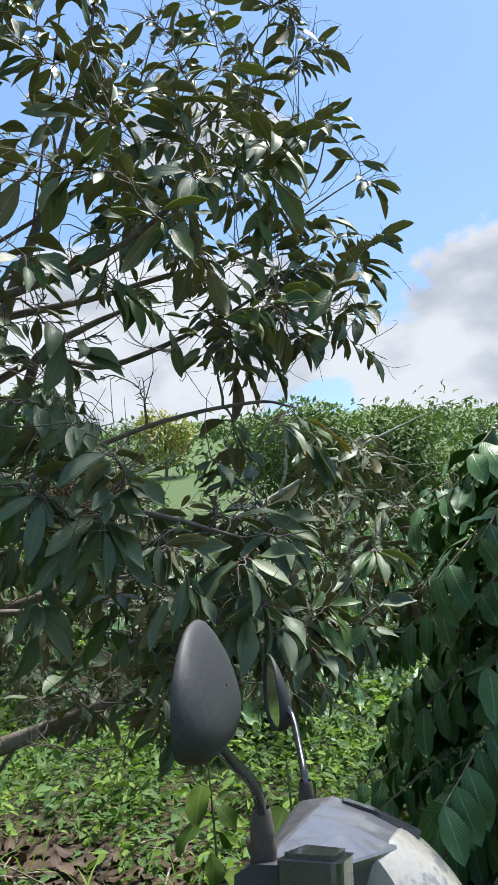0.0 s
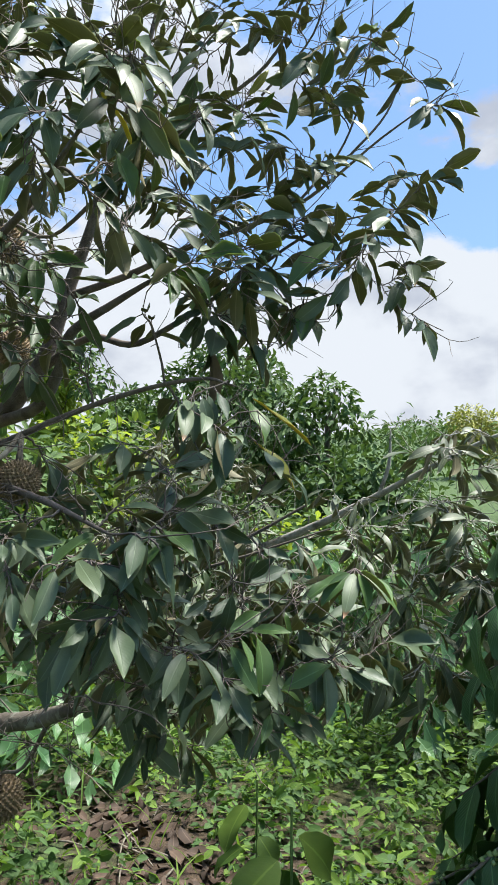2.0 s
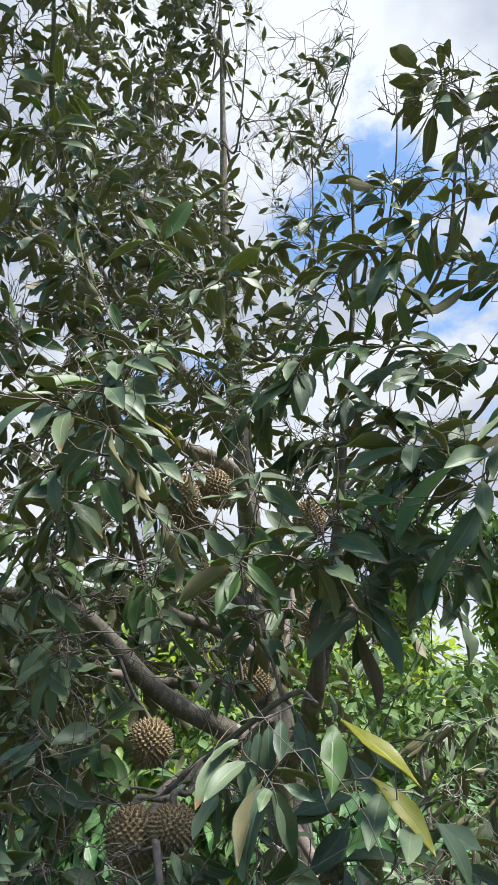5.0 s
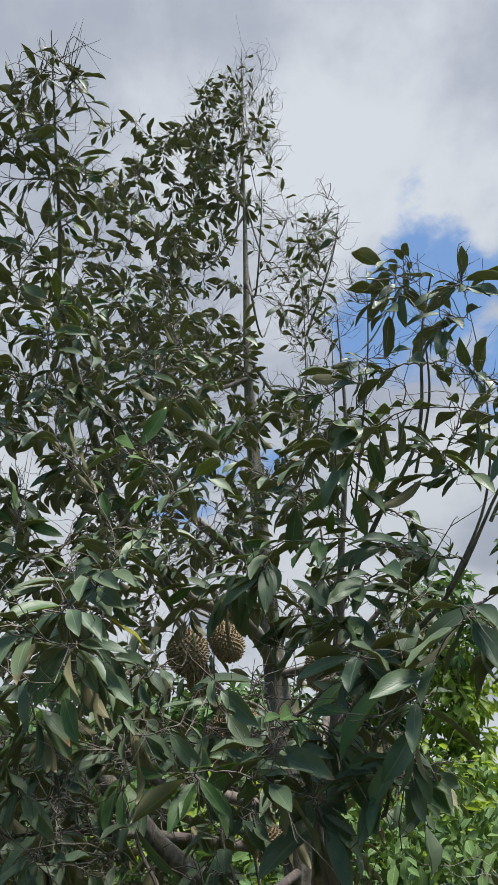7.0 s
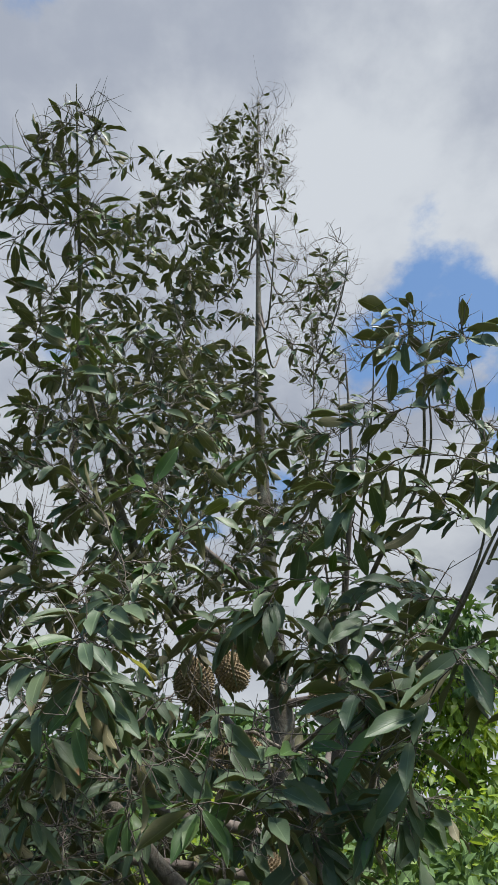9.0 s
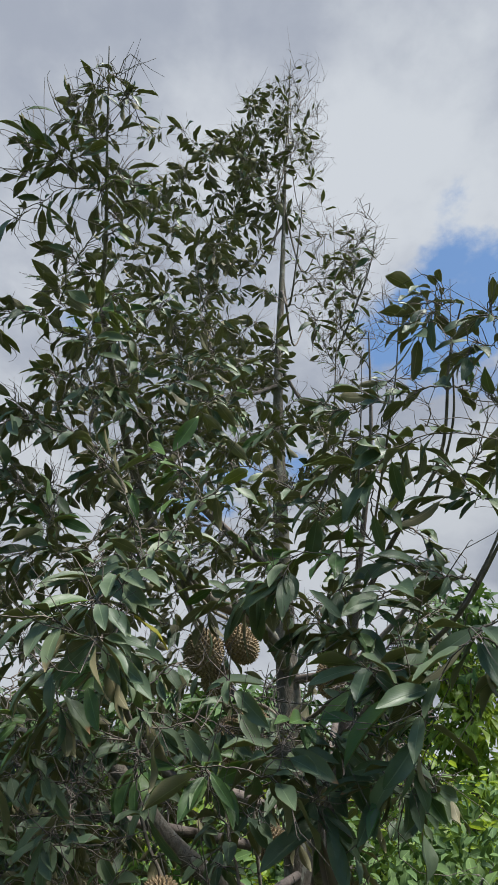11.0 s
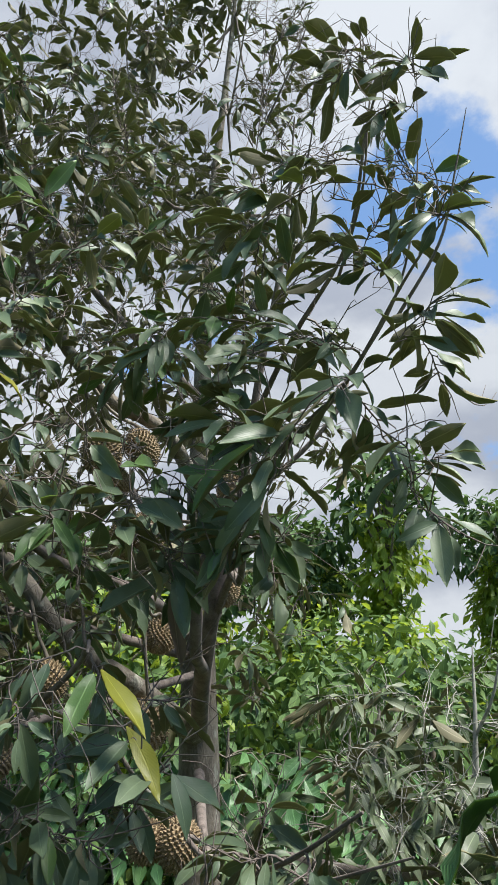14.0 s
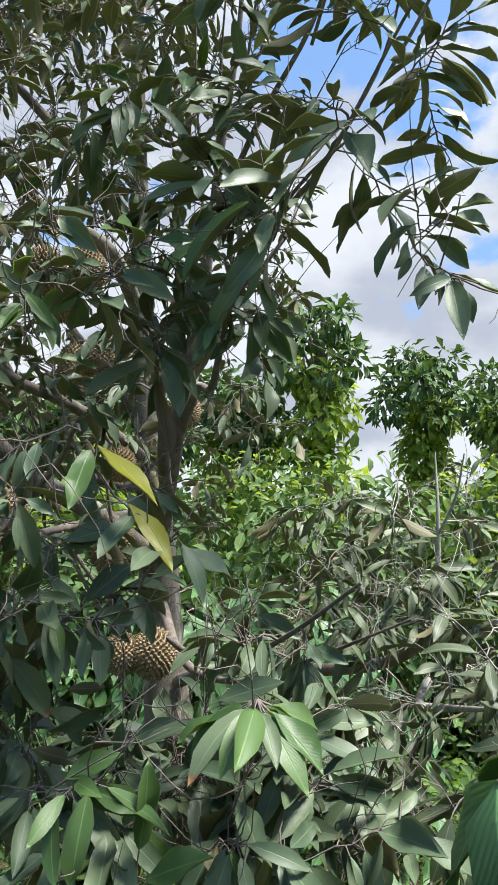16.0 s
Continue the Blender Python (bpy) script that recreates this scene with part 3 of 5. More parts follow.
    def H(centre, radii, count, size=0.08, **kw):
        """Leafage on the leader, high up and set back over the trunk."""
        eye, k = np.array((1.51, 2.33, 1.87)), 1.29
        g.fill(eye + (np.array(centre) - eye) * k, np.array(radii) * k, count, size=size * 1.22, **kw)
    # upright rods on the north side
    for rod in (((-0.62, 2.72, 2.45), (-0.50, 2.67, 2.95), (-0.42, 2.68, 3.45), (-0.34, 2.67, 3.90)), ((-0.42, 2.68, 3.35), (-0.34, 2.74, 3.50), (-0.28, 2.78, 3.62), (-0.24, 2.80, 3.76)),
                ((-0.45, 2.78, 2.75), (-0.16, 2.76, 2.86), (-0.04, 2.77, 3.02), (0.02, 2.78, 3.24)), ((-0.10, 2.86, 2.68), (0.06, 2.87, 2.80), (0.11, 2.87, 2.98), (0.14, 2.88, 3.18)),
                ((0.04, 2.83, 2.32), (0.13, 2.92, 2.50), (0.18, 2.95, 2.72), (0.20, 2.95, 3.02)), ((-0.56, 2.74, 2.60), (-0.30, 2.70, 2.74), (-0.20, 2.70, 2.95), (-0.14, 2.70, 3.14)),
                ((0.13, 2.92, 2.45), (0.22, 2.98, 2.58), (0.26, 3.0, 2.72), (0.28, 3.02, 2.86))):
        L([(*p, r) for p, r in zip(rod, (0.0040, 0.0030, 0.0020, 0.0008))], sides=6, name="branch")
    # leafy ends that stand against the sky on the north side
    for tip in ((0.40, 2.90, 2.50), (0.41, 2.90, 2.34), (0.36, 2.93, 2.58), (0.33, 2.80, 2.60), (0.24, 2.64, 2.58), (0.17, 2.63, 2.50), (0.36, 2.73, 2.18), (0.30, 2.65, 2.02), (0.28, 2.92, 2.36), (0.21, 2.88, 2.16),
                (0.17, 2.75, 2.36), (0.14, 2.68, 2.20), (0.05, 2.71, 2.43), (-0.12, 2.72, 2.48), (-0.02, 2.62, 2.18), (0.02, 2.72, 1.93), (0.08, 2.60, 2.66), (-0.05, 2.55, 2.58), (-0.16, 2.60, 2.34),
                (0.15, 2.79, 2.55), (0.10, 2.84, 2.64), (0.20, 2.98, 2.30), (0.12, 2.92, 2.42)):
        g.reach(tip, leaves=int(g.rng.integers(9, 14)), size=0.094, hang=0.45, lift=0.1, bare=0.25)
    for tip in ((0.30, 2.90, 2.03), (0.35, 2.86, 2.12), (0.36, 2.90, 2.08), (0.36, 2.92, 1.98), (0.28, 2.94, 2.12)):
        g.reach(tip, leaves=int(g.rng.integers(7, 11)), size=0.090, hang=0.6, bare=0.3)
    for tip in ((0.14, 2.88, 3.14), (0.19, 2.90, 2.94), (0.21, 2.94, 3.06), (0.21, 2.97, 2.90), (0.22, 2.97, 2.70), (0.0, 2.76, 3.04), (0.05, 2.86, 2.84), (0.10, 2.71, 2.78), (0.09, 2.80, 3.16), (-0.10, 2.72, 3.16), (0.28, 3.03, 2.84), (0.02, 2.66, 2.9)):
        g.reach(tip, leaves=int(g.rng.integers(8, 12)), size=0.092, hang=0.35, lift=0.5, bare=0.15)
    F((0.05, 2.74, 2.36), (0.34, 0.24, 0.34), 12, hang=0.45, size=0.092, lift=0.1)
    F((-0.35, 2.72, 2.42), (0.30, 0.24, 0.30), 6, hang=0.5, size=0.092, lift=0.1)
    F((0.12, 2.90, 2.86), (0.20, 0.18, 0.30), 20, hang=0.35, size=0.090, lift=0.4, leaves=(4, 9))
    F((-0.30, 2.66, 2.95), (0.26, 0.18, 0.30), 14, hang=0.4, size=0.086, lift=0.3)
    # hanging front of the crown
    F((0.02, 2.20, 1.46), (0.20, 0.20, 0.18), 19, hang=0.78, size=0.094)
    F((0.10, 2.42, 1.64), (0.18, 0.18, 0.16), 13, hang=0.78, size=0.094)
    F((0.08, 2.56, 1.26), (0.24, 0.24, 0.20), 22, hang=0.7, size=0.094)
    F((0.12, 2.78, 1.25), (0.22, 0.20, 0.22), 17, hang=0.62, size=0.094)
    F((-0.16, 2.00, 1.62), (0.16, 0.10, 0.16), 14, hang=0.8, size=0.094)
    F((-0.10, 1.92, 1.60), (0.14, 0.08, 0.14), 10, hang=0.8, size=0.094)
    F((-0.35, 2.76, 1.43), (0.30, 0.14, 0.12), 12, hang=0.8, size=0.092)
    F((-0.35, 2.10, 1.60), (0.32, 0.28, 0.26), 22, hang=0.7, size=0.094)
    F((-0.30, 2.50, 1.14), (0.35, 0.28, 0.18), 22, hang=0.7, size=0.094)
    F((-0.05, 2.34, 1.30), (0.24, 0.20, 0.18), 17, hang=0.7, size=0.094)
    F((0.04, 2.08, 2.20), (0.24, 0.22, 0.20), 17, hang=0.62, size=0.094)
    F((-0.40, 1.98, 2.10), (0.40, 0.30, 0.26), 26, hang=0.62, size=0.094)
    F((0.04, 2.44, 2.04), (0.20, 0.18, 0.16), 13, hang=0.62, size=0.094)
    F((0.10, 2.62, 2.08), (0.18, 0.14, 0.14), 10, hang=0.62, size=0.094)
    F((-0.10, 2.58, 2.38), (0.24, 0.22, 0.16), 10, hang=0.86, size=0.094)
    F((-0.50, 2.42, 2.28), (0.36, 0.30, 0.34), 11, hang=0.55, size=0.098)
    F((-0.55, 2.50, 1.80), (0.32, 0.28, 0.22), 6, hang=0.62, size=0.094)
    F((-0.70, 1.75, 1.95), (0.40, 0.30, 0.24), 18, hang=0.7, size=0.094)
    F((-0.30, 1.85, 1.86), (0.30, 0.22, 0.20), 12, hang=0.7, size=0.094)
    F((-0.20, 2.75, 1.08), (0.34, 0.24, 0.18), 20, hang=0.75, size=0.094)
    F((-0.75, 2.05, 2.22), (0.34, 0.28, 0.28), 12, hang=0.65, size=0.094)
    F((-0.20, 2.12, 1.90), (0.25, 0.20, 0.15), 12, hang=0.7, size=0.094)
    F((-0.05, 2.25, 2.55), (0.25, 0.18, 0.28), 9, hang=0.55, size=0.092, lift=0.1)
    F((-0.35, 2.05, 2.60), (0.28, 0.20, 0.26), 7, hang=0.55, size=0.092, lift=0.1)
    # south side, rising to its own top
    F((-0.45, 1.76, 2.72), (0.42, 0.32, 0.36), 52, hang=0.5, size=0.090, lift=0.2)
    F((-0.28, 1.84, 3.14), (0.34, 0.26, 0.28), 32, hang=0.45, size=0.084, lift=0.3)
    F((0.06, 1.86, 3.48), (0.20, 0.18, 0.24), 22, hang=0.35, size=0.080, lift=0.5, leaves=(5, 9))
    F((0.16, 1.91, 3.70), (0.12, 0.14, 0.18), 20, hang=0.3, size=0.072, lift=0.6, leaves=(3, 7))
    F((-0.60, 2.20, 2.92), (0.34, 0.30, 0.36), 48, hang=0.5, size=0.086, lift=0.2)
    F((-0.85, 2.10, 3.42), (0.40, 0.32, 0.40), 60, hang=0.5, size=0.082, lift=0.2, bare=0.4)
    # the leader: leafy to the south, thin and twiggy to the north
    H((-0.78, 1.84, 3.72), (0.38, 0.28, 0.38), 24, hang=0.5, size=0.084, lift=0.2)
    H((-0.95, 2.02, 4.28), (0.30, 0.22, 0.34), 22, hang=0.5, size=0.080, lift=0.3)
    H((-1.02, 2.22, 4.85), (0.22, 0.22, 0.36), 28, hang=0.45, size=0.078, lift=0.3)
    H((-0.95, 2.36, 3.50), (0.30, 0.22, 0.40), 24, hang=0.5, size=0.082, lift=0.2)
    H((-0.92, 1.97, 4.80), (0.24, 0.16, 0.26), 12, hang=0.5, size=0.076, lift=0.3)
    H((-1.08, 2.28, 4.02), (0.36, 0.28, 0.46), 58, hang=0.5, size=0.076, lift=0.2, bare=0.4)
    H((-1.10, 2.36, 4.72), (0.24, 0.22, 0.42), 26, hang=0.45, size=0.076, lift=0.3, leaves=(7, 11))
    H((-1.05, 2.48, 5.35), (0.14, 0.18, 0.34), 22, hang=0.4, size=0.064, lift=0.5, leaves=(2, 6))
    H((-1.05, 2.42, 5.22), (0.16, 0.14, 0.42), 26, hang=0.4, size=0.068, lift=0.5, leaves=(5, 9))
    H((-1.08, 2.60, 5.00), (0.15, 0.15, 0.50), 26, hang=0.35, size=0.062, lift=0.6, leaves=(2, 6))
    H((-1.00, 2.72, 4.40), (0.18, 0.16, 0.40), 18, hang=0.35, size=0.064, lift=0.6, leaves=(1, 5))
    H((-0.90, 2.80, 3.95), (0.20, 0.16, 0.42), 21, hang=0.3, size=0.066, lift=0.6, leaves=(1, 5))
    F((-0.36, 2.70, 3.55), (0.14, 0.12, 0.30), 21, hang=0.3, size=0.066, lift=0.6, leaves=(2, 6))
    H((-0.85, 2.62, 3.20), (0.30, 0.20, 0.36), 23, hang=0.5, size=0.085, lift=0.2)
    # the far side
    F((-1.55, 2.25, 3.10), (0.50, 0.55, 0.70), 58, hang=0.5, size=0.085, bare=0.4)
    F((-1.75, 2.60, 2.05), (0.55, 0.75, 0.45), 68, hang=0.8, size=0.10)
    F((-1.35, 1.62, 2.50), (0.50, 0.50, 0.50), 60, hang=0.6, size=0.092)
    F((-1.20, 1.60, 1.95), (0.45, 0.45, 0.30), 84, hang=0.9, size=0.10)
    F((-1.60, 1.72, 1.90), (0.50, 0.36, 0.40), 90, hang=0.7, size=0.10)
    F((-1.75, 1.95, 2.35), (0.40, 0.30, 0.30), 26, hang=0.6, size=0.095)
    F((-1.75, 3.00, 2.85), (0.45, 0.35, 0.45), 24, hang=0.5, size=0.09)
    # bare twig ends that stand out at the top
    H((-1.05, 2.62, 5.40), (0.16, 0.15, 0.42), 46, hang=0.0, lift=0.8, leaves=(0, 2), size=0.05)
    H((-0.88, 2.86, 4.10), (0.20, 0.18, 0.45), 12, hang=0.0, lift=0.8, leaves=(0, 2), size=0.06)
    F((-0.32, 2.74, 3.68), (0.16, 0.14, 0.26), 8, hang=0.0, lift=0.8, leaves=(0, 2), size=0.06)
    F((0.08, 2.86, 3.02), (0.20, 0.14, 0.28), 5, hang=0.0, lift=0.7, leaves=(0, 2), size=0.07)
    # leaf rosettes at the ends of the low twigs
    for c, count, kind in (((0.339, 2.631, 1.435), 13, 1), ((0.13, 2.845, 1.26), 11, 0), ((0.194, 2.47, 1.262), 10, 1), ((0.20, 2.40, 1.24), 9, 0), ((0.12, 2.55, 1.15), 9, 0), ((0.085, 2.175, 1.455), 9, 0), ((0.16, 2.25, 1.515), 8, 0), ((0.22, 2.10, 2.27), 7, 0)):
        g.reach(c, leaves=0, thick=1.3)
        for k in range(count):
            a = 2.4 * k + c[0] * 9
            o = np.array((math.cos(a) + 0.25, math.sin(a), -0.35 - 0.75 * g.rng.random()))
            o /= np.linalg.norm(o)
            at = np.array(c) + o * 0.02
            g.wood.append(np.array([(*c, 0.0022), (*at, 0.0015)]))
            g.leaf(at, o, np.array((0.45, -0.1, 0.9)) + g.rng.normal(0, 0.22, 3), g.rng.uniform(0.072, 0.115), kind if g.rng.random() < 0.7 else 0)
    # a long pale limb behind, mostly bare, with thin greyish leaves
    gp = Grower(31)
    LP = lambda pts, **kw: limb_part(tree, gp, pts, BARK_PALE, rng, label="pale grey limb", **kw)
    limb_part(tree, gp, rooted([(-1.33, 2.68, 1.16, 0.024), (-1.50, 2.98, 1.19, 0.024), (-1.28, 3.22, 1.20, 0.022), (-1.00, 3.38, 1.26, 0.020), (-0.695, 3.42, 1.39, 0.017)]), BARK_DARK, rng, from_share=0.4)
    LP([(-0.695, 3.42, 1.38, 0.012), (-0.68, 3.41, 1.56, 0.009), (-0.668, 3.41, 1.72, 0.006), (-0.69, 3.42, 1.90, 0.002)], from_share=0.3)
    LP([(-0.67, 3.41, 1.66, 0.005), (-0.60, 3.43, 1.76, 0.004), (-0.56, 3.44, 1.88, 0.002)])
    LP([(-0.72, 3.42, 1.36, 0.017), (-0.50, 3.41, 1.40, 0.016), (-0.26, 3.45, 1.50, 0.014), (-0.05, 3.47, 1.60, 0.011), (0.22, 3.51, 1.74, 0.008), (0.55, 3.55, 1.88, 0.002)], from_share=0.2)
    LP([(-0.05, 3.47, 1.60, 0.007), (-0.02, 3.48, 1.70, 0.006), (-0.02, 3.49, 1.82, 0.002)])
    LP([(-0.90, 3.50, 1.25, 0.014), (-0.60, 3.30, 1.22, 0.011), (-0.25, 3.20, 1.28, 0.008), (0.1, 3.15, 1.35, 0.002)])
    FP = gp.fill
    FP((-0.12, 3.25, 1.28), (0.58, 0.32, 0.36), 50, hang=0.9, kind=4, size=0.098, leaves=(8, 13))
    FP((0.30, 3.40, 1.50), (0.44, 0.28, 0.32), 28, hang=0.8, kind=4, size=0.098)
    FP((-0.90, 3.30, 1.58), (0.45, 0.34, 0.28), 40, hang=0.8, kind=4, size=0.095, leaves=(7, 12))
    FP((-0.72, 3.28, 1.22), (0.42, 0.36, 0.46), 64, hang=0.9, kind=4, size=0.098, leaves=(8, 13))
    FP((-0.90, 3.62, 1.75), (0.28, 0.2, 0.35), 14, hang=0.5, kind=4, size=0.08, leaves=(2, 5))
    part("twig_mass", gp.wood_mesh([BARK_PALE]), tree, "thin pale twigs", "stuff")
    g.leaf_at += gp.leaf_at
    g.leaf_axis += gp.leaf_axis
    g.leaf_face += gp.leaf_face
    g.leaf_size += gp.leaf_size
    g.leaf_kind += gp.leaf_kind

    def one(base, tip, kind, face=(0.6, -0.3, 0.8)):
        """A single leaf from its stalk to its tip."""
        base, tip = np.array(base), np.array(tip)
        g.leaf(base, tip - base, np.array(face), np.linalg.norm(tip - base) * 1.06, kind)
    g.reach((0.21, 2.42, 1.765), leaves=3, size=0.10, hang=0.8)
    g.reach((0.20, 2.46, 1.69), leaves=2, size=0.10, hang=0.8)
    one((0.225, 2.435, 1.757), (0.315, 2.510, 1.683), 2, (0.12, -0.1, 1.0))
    one((0.195, 2.480, 1.680), (0.275, 2.545, 1.610), 2, (0.12, -0.1, 1.0))
    one((0.205, 2.385, 1.775), (0.265, 2.340, 1.690), 1, (0.9, -0.2, 0.5))
    one((0.225, 2.425, 1.750), (0.290, 2.398, 1.675), 1, (0.9, -0.2, 0.5))
    one((0.215, 2.440, 1.668), (0.240, 2.448, 1.595), 1, (0.95, -0.1, 0.4))
    one((0.050, 2.524, 1.927), (0.132, 2.420, 1.852), 0, (0.6, 0.2, 0.8))
    one((0.130, 2.535, 1.905), (0.160, 2.556, 1.835), 0, (0.95, 0.1, 0.3))
    one((0.275, 2.635, 2.112), (0.228, 2.535, 2.015), 1, (0.5, -0.2, 0.8))
    one((0.200, 2.715, 2.225), (0.275, 2.620, 2.138), 0, (0.5, 0.2, 0.8))
    one((0.074, 2.180, 1.444), (0.103, 2.100, 1.406), 1, (0.6, -0.1, 0.8))
    one((0.166, 2.252, 1.509), (0.200, 2.184, 1.448), 1, (0.8, -0.1, 0.6))
    one((0.054, 2.206, 1.497), (0.056, 2.116, 1.458), 0, (0.5, -0.2, 0.8))
    one((0.165, 2.075, 2.27), (0.205, 2.030, 2.19), 1, (0.9, -0.1, 0.4))
    one((0.185, 2.09, 2.16), (0.215, 2.055, 2.11), 1, (0.9, -0.1, 0.4))
    one((0.190, 2.10, 2.12), (0.215, 2.130, 2.05), 1, (0.9, 0.0, 0.4))
    for c in ((0.06, 2.52, 1.935), (0.13, 2.53, 1.915), (0.27, 2.64, 2.12), (0.20, 2.72, 2.235), (0.17, 2.08, 2.28)):
        g.reach(c, leaves=2, size=0.09, hang=0.8)
    g.reach((0.03, 2.535, 1.905), leaves=1, hang=0.8)
    curl = Mesh()
    curl.add(*leaf_shape(1.0, 0.17, 0.10, 1.0, 0.4, 9, twist=0.7))
    dry = part("dry_leaf", curl.done("dry_leaf", [LEAF_DEAD, LEAF_DEAD]), tree, "curled dead brown leaf")
    turn = frames_of(np.array([(-0.013, 0.027, -0.135)]), np.array([(0.9, -0.3, 0.1)]))[0]
    dry.matrix_basis = Matrix.Translation((0.026, 2.532, 1.90)) @ Matrix(turn.tolist()).to_4x4() @ Matrix.Scale(0.14, 4)
    # open air round the dead leaf, and before the fruit that shows
    gap = []
    for f, wide, sy, sz in (((0.03, 2.54, 1.84), 0.06, -0.3, -0.07), ((-1.10, 2.74, 2.42), 0.07, -0.245, -0.28), ((-1.0, 2.41, 2.50), 0.055, -0.03, -0.245), ((-0.97, 2.28, 2.46), 0.05, 0.02, -0.23), ((-1.0, 2.66, 1.28), 0.08, -0.11, 0.15),
                            ((-1.05, 2.46, 2.24), 0.045, -0.02, -0.27), ((-1.11, 2.83, 0.56), 0.10, -0.5, 0.447), ((-1.14, 2.515, 1.62), 0.10, -0.44, -0.02), ((-0.23, 2.18, 1.585), 0.075, -0.15, 0.02), ((-1.0, 2.64, 1.31), 0.08, -0.10, 0.14), ((-1.05, 2.69, 0.82), 0.11, -0.54, 0.34), ((-0.84, 2.73, 0.90), 0.10, -0.62, 0.33),
                            ((-1.20, 2.49, 1.74), 0.09, -0.13, 0.0), ((-1.19, 2.33, 1.82), 0.09, -0.07, -0.03), ((-1.19, 2.20, 1.92), 0.09, -0.02, -0.07), ((-1.18, 2.05, 2.06), 0.09, 0.04, -0.13)):
        for k in range(len(g.leaf_at)):
            dx, dy, dz = np.array(g.leaf_at[k]) - f
            if g.leaf_kind[k] in (0, 1) and 0.02 < dx < 1.25 and math.hypot(dy - sy * dx, dz - sz * dx) < wide:
                gap.append(k)
    thin = np.random.default_rng(77)
    for k in range(len(g.leaf_at)):
        x, y, z = g.leaf_at[k]
        if g.leaf_kind[k] in (0, 1) and thin.random() < (0.22 if 1.7 < z < 3.0 and x < 0.05 and (y > 2.1 or x > -0.5) else 0.08 if z < 3.0 else 0.0):
            gap.append(k)
    for k in sorted(set(gap), reverse=True):
        for row in (g.leaf_at, g.leaf_axis, g.leaf_face, g.leaf_size, g.leaf_kind):
            row.pop(k)
    # fresher leaves here and there
    fresh = np.random.default_rng(9)
    for i in range(len(g.leaf_kind)):
        if g.leaf_kind[i] == 0 and fresh.random() < 0.02:
            g.leaf_kind[i] = 1
        elif g.leaf_kind[i] == 0 and fresh.random() < 0.004:
            g.leaf_kind[i] = 2
    part("twig_mass", g.wood_mesh([BARK_DARK]), tree, "thin dark twigs", "stuff")
    hang_leaves(tree, g, leaf_set(5, width=0.295, along=8, count=10) + leaf_set(6, width=0.21, along=7, count=5, droop=(0.1, 0.6)), {0: (LEAF_TOP, LEAF_UNDER), 1: (LEAF_YOUNG, LEAF_UNDER), 2: (LEAF_YELLOW, LEAF_YELLOW), 3: (LEAF_DRY, LEAF_DRY), 4: (LEAF_GREY, LEAF_UNDER)}, (0.3, 2.4, 1.9), 300, 3)
    return np.vstack([g.nodes, gp.nodes])


DURIAN_WOOD = build_durian()


# ---- durian fruit ----
def fruit_mesh(seed, long=1.25):
    """A spiny husk: an egg shaped body with a pyramid on every cell."""
    rng = np.random.default_rng(seed)
    mesh = Mesh()
    rows, cols = 14, 20
    v = []
    for i in range(rows + 1):
        th = math.pi * i / rows
        for k in range(cols):
            ph = 2 * math.pi * k / cols
            v.append((math.sin(th) * math.cos(ph) * 0.5 * 0.90, math.sin(th) * math.sin(ph) * 0.5 * 0.90, math.cos(th) * 0.5 * 0.90 * long))
    f = [(i * cols + k, (i + 1) * cols + k, (i + 1) * cols + (k + 1) % cols, i * cols + (k + 1) % cols) for i in range(rows) for k in range(cols)]
    mesh.add(v, f)
    count = 330
    for i in range(count):
        z = 1 - 2 * (i + 0.5) / count
        ph = i * 2.399963
        s = math.sqrt(1 - z * z)
        nrm = Vector((s * math.cos(ph), s * math.sin(ph), z / long)).normalized()
        c = Vector((s * math.cos(ph), s * math.sin(ph), z * long)) * 0.44
        a = nrm.orthogonal().normalized()
        b = nrm.cross(a)
        w, spin = 0.050, rng.uniform(0, 6.28)
        ring = [c + (a * math.cos(spin + q * math.pi / 2.5) + b * math.sin(spin + q * math.pi / 2.5)) * w for q in range(5)]
        tip = c + nrm * rng.uniform(0.075, 0.105) + Vector(rng.normal(0, 0.006, 3))
        mesh.add([*ring, tip], [(q, (q + 1) % 5, 5) for q in range(5)])
    return mesh.done("husk", [HUSK], smooth=False)


